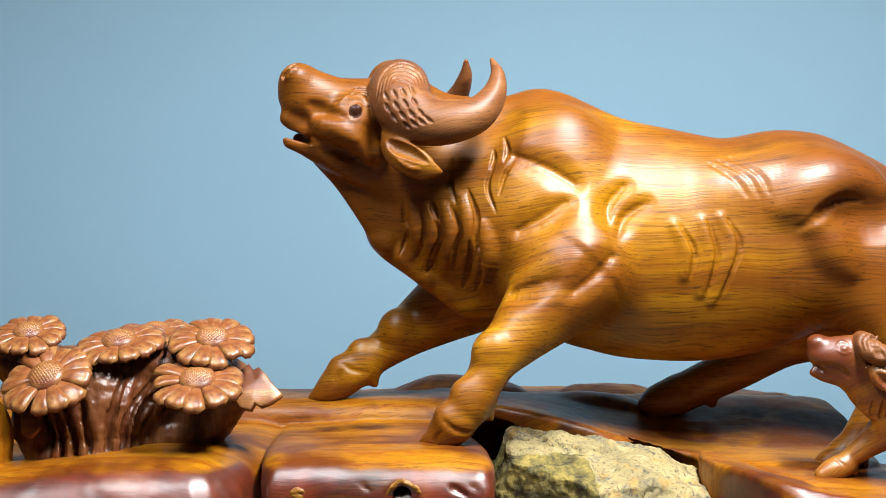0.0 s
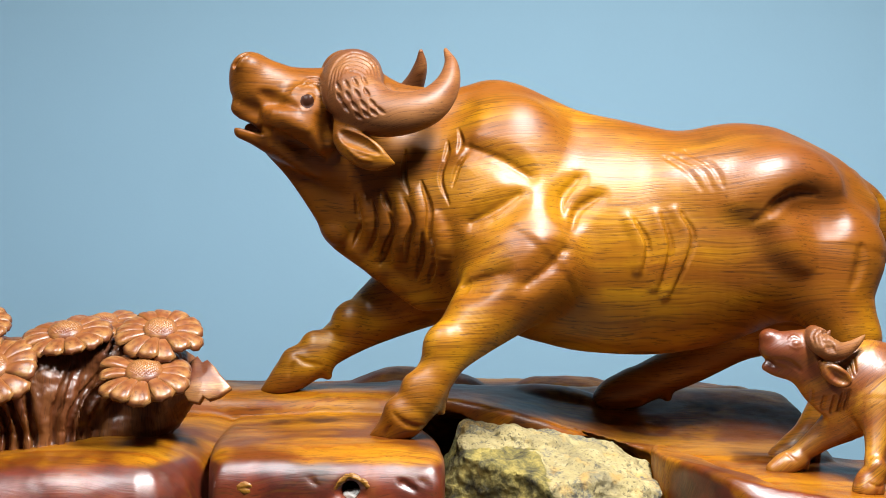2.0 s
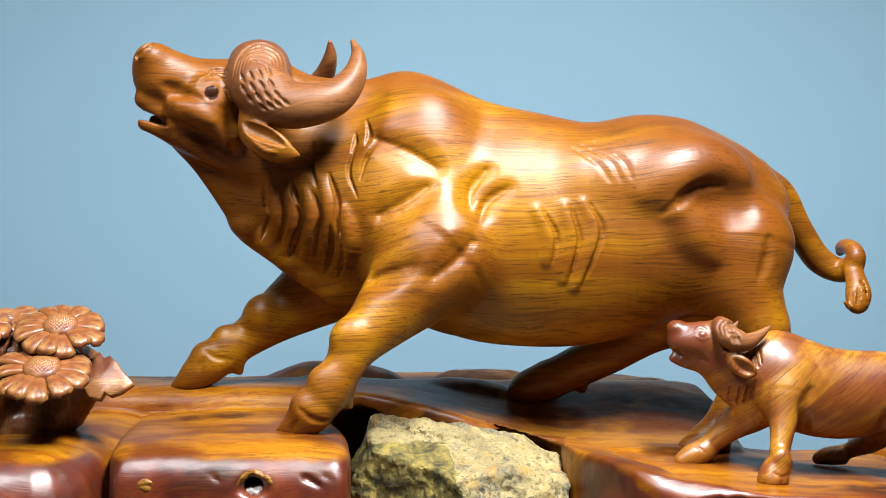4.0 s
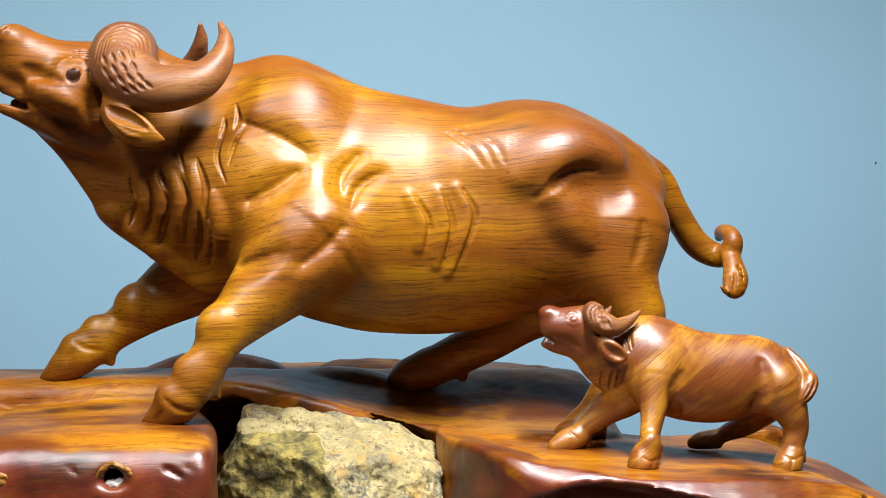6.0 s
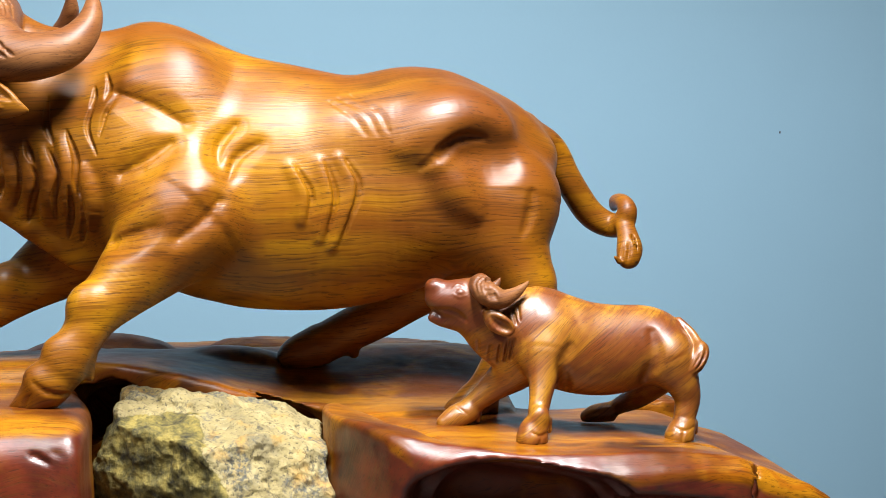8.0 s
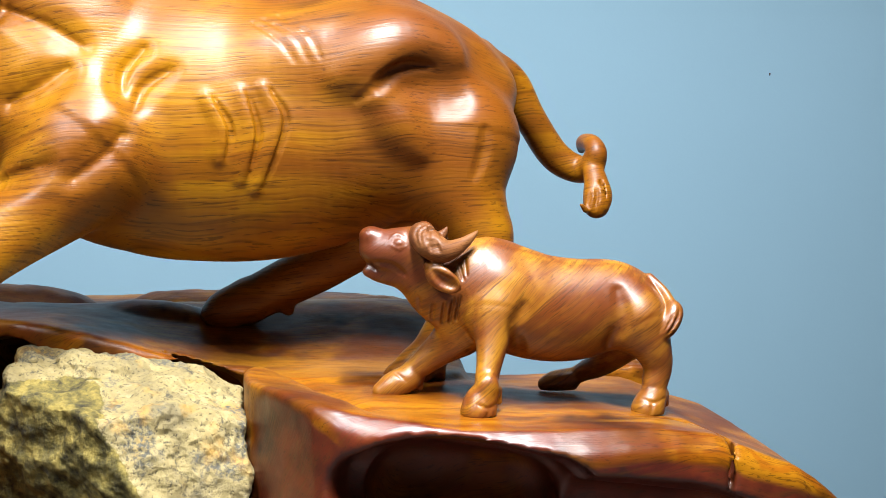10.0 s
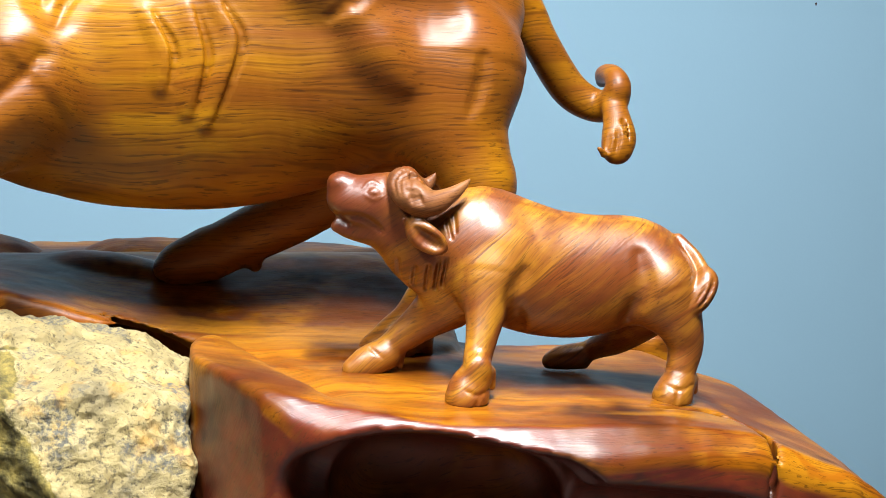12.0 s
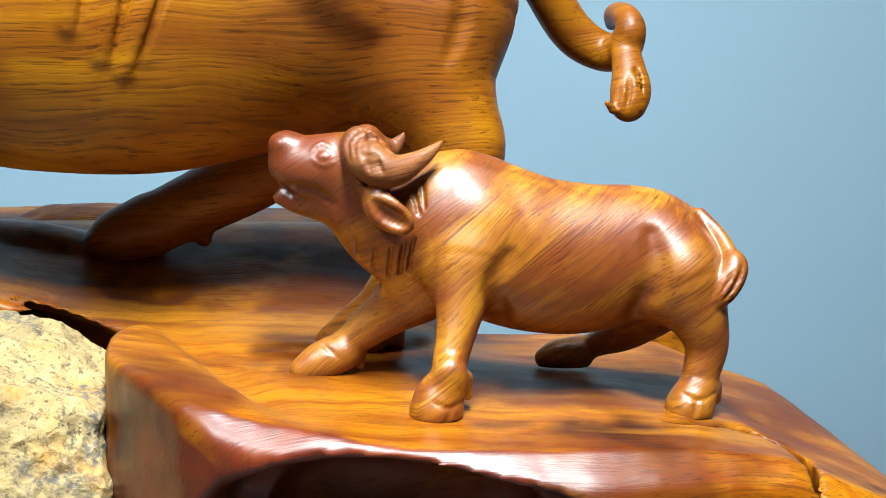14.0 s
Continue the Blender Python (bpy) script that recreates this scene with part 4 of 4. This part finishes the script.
def carve_calf():
    c = Carving((0.50, 1.67, 0.40), (1.0, 2.0, 0.71), 0.0018)
    c.limb([(0.707, 1.82, 0.602, 0.0569), (0.733, 1.82, 0.588, 0.0674), (0.771, 1.82, 0.575, 0.0683), (0.818, 1.82, 0.571, 0.0657), (0.865, 1.82, 0.578, 0.0561), (0.9, 1.82, 0.579, 0.0371)], 0.02, 0.8)
    c.blob((0.713, 1.82, 0.621), (0.034, 0.03, 0.032), (0, 0, 0), 0.02)
    c.limb([(0.618, 1.82, 0.631, 0.0292), (0.644, 1.82, 0.611, 0.0407), (0.69, 1.82, 0.602, 0.0557)], 0.025, 0.78)
    c.limb([(0.605, 1.82, 0.603, 0.0068), (0.625, 1.82, 0.581, 0.0113), (0.653, 1.82, 0.559, 0.0148)], 0.018, 0.7)
    c.blob((0.713, 1.788, 0.581), (0.034, 0.022, 0.05), (0, 0, 0), 0.02)
    c.blob((0.889, 1.792, 0.562), (0.034, 0.026, 0.046), (0, -10, 0), 0.02)
    c.blob((0.905, 1.85, 0.553), (0.034, 0.026, 0.046), (0, -10, 0), 0.02)
    # legs
    c.limb([(0.708, 1.788, 0.576, 0.0323), (0.701, 1.77, 0.539, 0.0209), (0.695, 1.758, 0.514, 0.0160), (0.69, 1.75, 0.494, 0.0145), (0.691, 1.748, 0.484, 0.0148)], 0.012)
    c.limb([(0.689, 1.748, 0.480, 0.0165), (0.682, 1.745, 0.469, 0.0205), (0.679, 1.743, 0.458, 0.0225)], 0.003)
    c.limb([(0.703, 1.755, 0.481, 0.0077), (0.706, 1.755, 0.467, 0.0044)], 0.005)
    c.limb([(0.675, 1.835, 0.545, 0.0323), (0.647, 1.845, 0.521, 0.0220), (0.622, 1.85, 0.500, 0.0165), (0.610, 1.852, 0.490, 0.0140)], 0.012)
    c.limb([(0.604, 1.850, 0.482, 0.0178), (0.586, 1.848, 0.474, 0.0178), (0.570, 1.846, 0.467, 0.0125)], 0.004)
    c.limb([(0.619, 1.855, 0.48, 0.0082), (0.621, 1.855, 0.468, 0.0041)], 0.005)
    c.limb([(0.896, 1.792, 0.562, 0.0364), (0.911, 1.785, 0.526, 0.0250), (0.919, 1.785, 0.5, 0.0190), (0.914, 1.782, 0.474, 0.0160), (0.912, 1.78, 0.466, 0.0160)], 0.012)
    c.limb([(0.912, 1.78, 0.462, 0.0175), (0.907, 1.778, 0.453, 0.0200), (0.904, 1.777, 0.446, 0.0215)], 0.003)
    c.limb([(0.927, 1.785, 0.463, 0.0080), (0.93, 1.785, 0.451, 0.0046)], 0.005)
    c.limb([(0.9, 1.86, 0.527, 0.0312), (0.875, 1.89, 0.49, 0.0190), (0.855, 1.91, 0.474, 0.0135), (0.844, 1.92, 0.466, 0.0120)], 0.010)
    c.limb([(0.834, 1.92, 0.460, 0.0168), (0.816, 1.92, 0.458, 0.0158), (0.803, 1.92, 0.456, 0.0105)], 0.004)
    # tail
    c.limb([(0.916, 1.81, 0.612, 0.0052), (0.929, 1.794, 0.596, 0.0057), (0.934, 1.78, 0.582, 0.0068), (0.936, 1.772, 0.570, 0.0120), (0.926, 1.768, 0.552, 0.0122), (0.917, 1.768, 0.538, 0.0040)], 0.005)
    # head
    c.limb([(0.618, 1.82, 0.651, 0.0314), (0.593, 1.82, 0.65, 0.0302), (0.572, 1.825, 0.651, 0.0264), (0.563, 1.828, 0.654, 0.0225)], 0.012, 0.85)
    c.blob((0.555, 1.828, 0.671), (0.013, 0.016, 0.010), (0, 0, 0), 0.01)
    c.limb([(0.615, 1.82, 0.62, 0.0236), (0.589, 1.823, 0.619, 0.0152), (0.566, 1.826, 0.62, 0.0096), (0.551, 1.828, 0.624, 0.0062)], 0.008, 0.9)
    c.limb([(0.537, 1.8, 0.638, 0.0044), (0.55, 1.8, 0.636, 0.0049), (0.561, 1.8, 0.628, 0.0039)], 0.003, 5.0, carve=True)
    c.limb([(0.549, 1.805, 0.675, 0.0033), (0.546, 1.81, 0.67, 0.0022)], 0.003, carve=True)
    c.blob((0.589, 1.8, 0.661), (0.0075, 0.006, 0.006), (0, 0, 0), 0.002)
    c.groove([(0.577, 0.665), (0.585, 0.672), (0.596, 0.668)], 0.0022, 0.3, 0.002, proud=True)
    c.groove([(0.578, 0.66), (0.587, 0.655), (0.596, 0.658)], 0.0022, 0.3, 0.002, proud=True)
    c.groove([(0.558, 0.637), (0.579, 0.633), (0.595, 0.622)], 0.0035, 0.3, 0.006)
    # horns and ear
    near_one = [(0.617, 1.81, 0.675, 0.0122), (0.619, 1.792, 0.669, 0.0175), (0.627, 1.777, 0.659, 0.0174), (0.644, 1.772, 0.653, 0.0135), (0.663, 1.777, 0.66, 0.0087), (0.677, 1.782, 0.669, 0.0049), (0.685, 1.785, 0.676, 0.0016)]
    c.limb(near_one, 0.004, n=5)
    far_one = [(0.625, 1.84, 0.673, 0.0137), (0.635, 1.868, 0.663, 0.0140), (0.649, 1.876, 0.662, 0.0088), (0.656, 1.875, 0.669, 0.0053), (0.66, 1.873, 0.676, 0.0018)]
    c.limb(far_one, 0.004, n=5)
    c.limb([(0.625, 1.788, 0.633, 0.0077), (0.634, 1.772, 0.622, 0.0147), (0.647, 1.768, 0.613, 0.0130), (0.657, 1.77, 0.607, 0.0049)], 0.004, 0.4, (0.25, 1, 0.2))
    c.groove([(0.627, 0.628), (0.636, 0.619), (0.647, 0.612), (0.654, 0.608)], 0.0085, 0.42, 0.003)
    for i in range(4):
        c.groove([(0.609 + 0.00380 * i, 0.66 + 0.00163 * i), (0.607 + 0.00543 * i, 0.676 + 0.00054 * i), (0.619 + 0.00434 * i, 0.686 - 0.00271 * i), (0.635 + 0.00163 * i, 0.678 - 0.00326 * i)], 0.0026, 0.45, 0.002)
    for i in range(6):
        x, z = 716 + 9 * (i % 3) + 5 * (i // 3), 318 + 14 * (i // 3)
        px = (0.622, 0.663)
        q = (px[0] + (x - 720) * 0.0005, px[1] - (z - 325) * 0.0005)
        c.groove([q, (q[0] + 0.002, q[1] - 0.006)], 0.0028, 0.5, 0.002)
    # hooves: coronets, clefts and flat soles
    for line in ([(0.675, 0.47), (0.688, 0.465), (0.704, 0.469)], [(0.683, 0.445), (0.685, 0.454), (0.689, 0.462)], [(0.58, 0.497), (0.591, 0.489), (0.602, 0.48)], [(0.892, 0.463), (0.906, 0.458), (0.924, 0.462)], [(0.902, 0.443), (0.903, 0.451), (0.905, 0.457)]):
        c.groove(line, 0.0022, 0.45, 0.002)
    c.blob((0.689, 1.735, 0.491), (0.012, 0.008, 0.012), (0, 0, 0), 0.01)
    c.sole(0.682, 1.74, 0.03, 0.453)
    c.sole(0.587, 1.85, 0.035, 0.459)
    c.sole(0.907, 1.775, 0.032, 0.441)
    c.sole(0.82, 1.92, 0.04, 0.448)
    # folds and tail strands
    for line in ([(0.613, 0.592), (0.615, 0.575)], [(0.631, 0.584), (0.63, 0.564)], [(0.644, 0.586), (0.643, 0.559)], [(0.654, 0.592), (0.652, 0.561)], [(0.662, 0.595), (0.659, 0.564)], [(0.662, 0.636), (0.666, 0.617)], [(0.669, 0.641), (0.67, 0.622)]):
        c.groove(line, 0.0028, 0.5, 0.0015)
    for strand in ([(0.941, 1.764, 0.582, 0.0012), (0.937, 1.759, 0.566, 0.0022), (0.921, 1.757, 0.542, 0.0012)], [(0.934, 1.762, 0.584, 0.0012), (0.929, 1.757, 0.567, 0.0022), (0.917, 1.757, 0.545, 0.0012)], [(0.928, 1.764, 0.580, 0.0012), (0.922, 1.758, 0.564, 0.0022), (0.913, 1.759, 0.548, 0.0012)], [(0.945, 1.768, 0.574, 0.0012), (0.940, 1.764, 0.558, 0.0022), (0.926, 1.760, 0.540, 0.0012)]):
        c.limb(strand, 0.001, carve=True)
    c.groove([(0.741, 0.515), (0.729, 0.555), (0.739, 0.583)], 0.008, 0.22, 0.012)
    c.groove([(0.854, 0.528), (0.865, 0.565), (0.863, 0.599)], 0.008, 0.22, 0.012)
    ob = c.skin("calf_statue", calf_wood, ((horn_wood, either(along(near_one), along(far_one[1:]))),))
    return tagged(ob, "small carved reddish wooden buffalo calf statue looking up", "statue")


carve_calf()

# ---------------------------------------------------------------- carved flowers


def petal_mesh():
    bm = bmesh.new()
    rows, cols = 9, 9
    grid = {}
    for side in (0, 1):
        for i in range(rows + 1):
            u = i / rows
            w = (0.0058 + 0.0100 * u ** 0.85) * math.sqrt(max(0.2, 1 - max(0, (u - 0.82) / 0.18) ** 3))
            for j in range(cols + 1):
                v = j / cols * 2 - 1
                lift = 0.004 * math.sin(u * 2.4) - 0.0055 * u * u - 0.0030 * v * v - 0.0014 * math.exp(-(v / 0.12) ** 2) * (0.3 + u)
                thick = 0.0032 * max(0.0, 1 - v ** 14) ** 0.5 * (1 - 0.35 * u ** 8)
                grid[side, i, j] = bm.verts.new((0.016 + 0.040 * u, w * v, lift + (thick if side == 0 else -thick * 1.4)))
    for i in range(rows):
        for j in range(cols):
            bm.faces.new([grid[0, a, b] for a, b in ((i, j), (i + 1, j), (i + 1, j + 1), (i, j + 1))])
            bm.faces.new([grid[1, a, b] for a, b in ((i, j), (i, j + 1), (i + 1, j + 1), (i + 1, j))])
    for j in range(cols):
        bm.faces.new((grid[0, rows, j], grid[1, rows, j], grid[1, rows, j + 1], grid[0, rows, j + 1]))
    bmesh.ops.remove_doubles(bm, verts=bm.verts, dist=0.0002)
    return bm


def disc_mesh():
    bm = bmesh.new()
    n, r = 44, 0.0195
    top = {}
    for i in range(n + 1):
        for j in range(n + 1):
            a, b = i / n * 2 - 1, j / n * 2 - 1
            if a * a + b * b <= 1.02:
                q = a * a + b * b
                line = min(abs((a + b) * 4.2 % 1 - 0.5), abs((a - b) * 4.2 % 1 - 0.5))
                top[i, j] = bm.verts.new((a * r, b * r, 0.0140 - 0.0065 * q - 0.0022 * max(0, 1 - line / 0.16)))
    for i in range(n):
        for j in range(n):
            q = [(i, j), (i + 1, j), (i + 1, j + 1), (i, j + 1)]
            if all(k in top for k in q):
                bm.faces.new([top[k] for k in q])
    rim = bmesh.ops.create_cone(bm, cap_ends=True, segments=32, radius1=0.024, radius2=0.0205, depth=0.014)
    bmesh.ops.translate(bm, verts=rim["verts"], vec=(0, 0, 0.001))
    back = bmesh.ops.create_cone(bm, cap_ends=True, segments=28, radius1=0.018, radius2=0.046, depth=0.020)
    bmesh.ops.translate(bm, verts=back["verts"], vec=(0, 0, -0.0135))
    return bm


def stems():
    c = Carving((-0.86, 1.66, 0.44), (-0.24, 2.0, 0.71), 0.0028)
    # one thick bundle that fans out under the blossoms
    c.limb([(-0.525, 1.80, 0.47, 0.072), (-0.525, 1.80, 0.53, 0.062), (-0.525, 1.80, 0.57, 0.070), (-0.525, 1.805, 0.60, 0.055)], 0.02, 0.8)
    c.limb([(-0.54, 1.82, 0.55, 0.04), (-0.61, 1.83, 0.60, 0.045), (-0.66, 1.83, 0.645, 0.045)], 0.03, 0.8)
    c.limb([(-0.50, 1.83, 0.57, 0.035), (-0.43, 1.83, 0.61, 0.04), (-0.37, 1.83, 0.632, 0.04)], 0.03, 0.8)
    c.blob((-0.50, 1.84, 0.635), (0.15, 0.05, 0.028), (0, 0, 0), 0.02)
    c.limb([(-0.47, 1.85, 0.50, 0.050), (-0.40, 1.87, 0.54, 0.055), (-0.34, 1.86, 0.595, 0.042)], 0.02, 0.8)
    c.blob((-0.36, 1.765, 0.600), (0.055, 0.045, 0.022), (18, 0, 0), 0.015)
    c.blob((-0.585, 1.775, 0.600), (0.055, 0.045, 0.024), (22, 0, 0), 0.015)
    c.limb([(-0.62, 1.79, 0.59, 0.03), (-0.625, 1.78, 0.545, 0.025), (-0.60, 1.78, 0.50, 0.03)], 0.015)
    for x0, x1, x2, top in ((-0.592, -0.585, -0.625, 0.60), (-0.572, -0.566, -0.60, 0.61), (-0.550, -0.545, -0.575, 0.605), (-0.526, -0.525, -0.545, 0.625), (-0.500, -0.498, -0.478, 0.63), (-0.478, -0.480, -0.445, 0.61), (-0.462, -0.464, -0.43, 0.60)):
        c.groove([(x0, 0.478), (x0 * 0.3 + x1 * 0.7, 0.53), (x1 * 0.6 + x2 * 0.4, 0.575), (x2, top)], 0.0085, 0.8, 0.002)
        c.groove([(x0 + 0.011, 0.48), (x1 + 0.011, 0.53), (x1 * 0.6 + x2 * 0.4 + 0.011, 0.57), (x2 + 0.012, top)], 0.008, 0.2, 0.006, proud=True)
    return c.skin("flower_clump", stem_wood, rough=0.0028, rough_scale=45.0)


clump = tagged(stems(), "carved wooden flower clump with broad round blossoms on thick stems", "flower carving")
petal_data = petal_mesh()
petal_me = bpy.data.meshes.new("petal")
petal_data.to_mesh(petal_me)
petal_data.free()
petal_me.materials.append(petal_wood)
petal_me.polygons.foreach_set("use_smooth", [True] * len(petal_me.polygons))
disc_me = None
rng = random.Random(4)
for spot, size, lean, turn, count in (
        ((-0.633, 1.8, 0.682), 1.02, 27, 4, 12), ((-0.495, 1.8, 0.669), 1.18, 22, -6, 12), ((-0.354, 1.8, 0.673), 1.14, 30, 10, 13),
        ((-0.583, 1.735, 0.621), 1.22, 42, -10, 13), ((-0.362, 1.735, 0.617), 1.2, 27, 8, 12), ((-0.467, 1.9, 0.678), 1.1, 14, 0, 11)):
    if disc_me is None:
        head = part("flower", disc_mesh(), petal_wood, clump, "blossom with a cross-hatched round centre")
        disc_me = head.data
    else:
        head = tagged(new("flower", disc_me), "blossom with a cross-hatched round centre")
        head.parent = clump
    head.matrix_basis = pose(*spot, lean, 0, turn) @ Matrix.Scale(size, 4)
    for i in range(count):
        p = new("petal", petal_me)
        p.parent = head
        p.matrix_basis = pose(0, 0, rng.uniform(-0.001, 0.001), 5 + rng.uniform(-5, 5), rng.uniform(-4, 5), 360 * i / count + rng.uniform(-4, 4)) @ Matrix.Scale(rng.uniform(0.94, 1.06), 4)


def leaf(points, thick, parent):
    """A thick carved leaf on a rounded outline, ridged along its middle."""
    bm = bmesh.new()
    c = sum((Vector(p) for p in points), Vector()) / len(points)
    n = (Vector(points[1]) - Vector(points[0])).cross(Vector(points[2]) - Vector(points[0])).normalized()
    if n.y > 0:
        n = -n
    rings = []
    for s, h in ((0.0, 0.0022), (0.45, 0.002), (0.92, 0.0015), (1.0, 0.0), (0.96, -thick * 0.6), (0.7, -thick)):
        rings.append([bm.verts.new(c + (Vector(p) - c) * s + n * h) for p in points] if s else [bm.verts.new(c + n * h)])
    k = len(points)
    for i in range(k):
        bm.faces.new((rings[0][0], rings[1][i], rings[1][(i + 1) % k]))
        for a, b in zip(rings[1:-1], rings[2:]):
            bm.faces.new((a[i], b[i], b[(i + 1) % k], a[(i + 1) % k]))
    bm.faces.new(list(reversed(rings[-1])))
    bmesh.ops.recalc_face_normals(bm, faces=bm.faces)
    return part("leaf", bm, petal_wood, parent, "pale carved leaf")


leaf([(-0.322, 1.79, 0.589), (-0.321, 1.815, 0.619), (-0.304, 1.825, 0.634), (-0.296, 1.82, 0.625), (-0.288, 1.82, 0.629), (-0.275, 1.815, 0.618), (-0.267, 1.81, 0.608), (-0.248, 1.8, 0.59), (-0.264, 1.792, 0.578), (-0.279, 1.788, 0.573), (-0.289, 1.79, 0.579), (-0.294, 1.785, 0.568), (-0.31, 1.785, 0.571)], 0.014, clump)
leaf([(-0.625, 1.745, 0.564), (-0.613, 1.745, 0.57), (-0.598, 1.74, 0.562), (-0.593, 1.73, 0.546), (-0.605, 1.73, 0.532), (-0.621, 1.735, 0.538)], 0.012, clump)


def wall_mark(x, z):
    bm = bmesh.new()
    bmesh.ops.create_uvsphere(bm, u_segments=8, v_segments=5, radius=0.004)
    for v in bm.verts:
        v.co = (x + 0.55 * v.co.x * (1 + 0.3 * math.sin(v.co.z * 900)), 3.3795 + v.co.y * 0.2, z + v.co.z)
    return tagged(part("wall_mark", bm, eye_mat), "tiny dark speck on the blue wall", "mark")


wall_mark(1.729, 0.973)
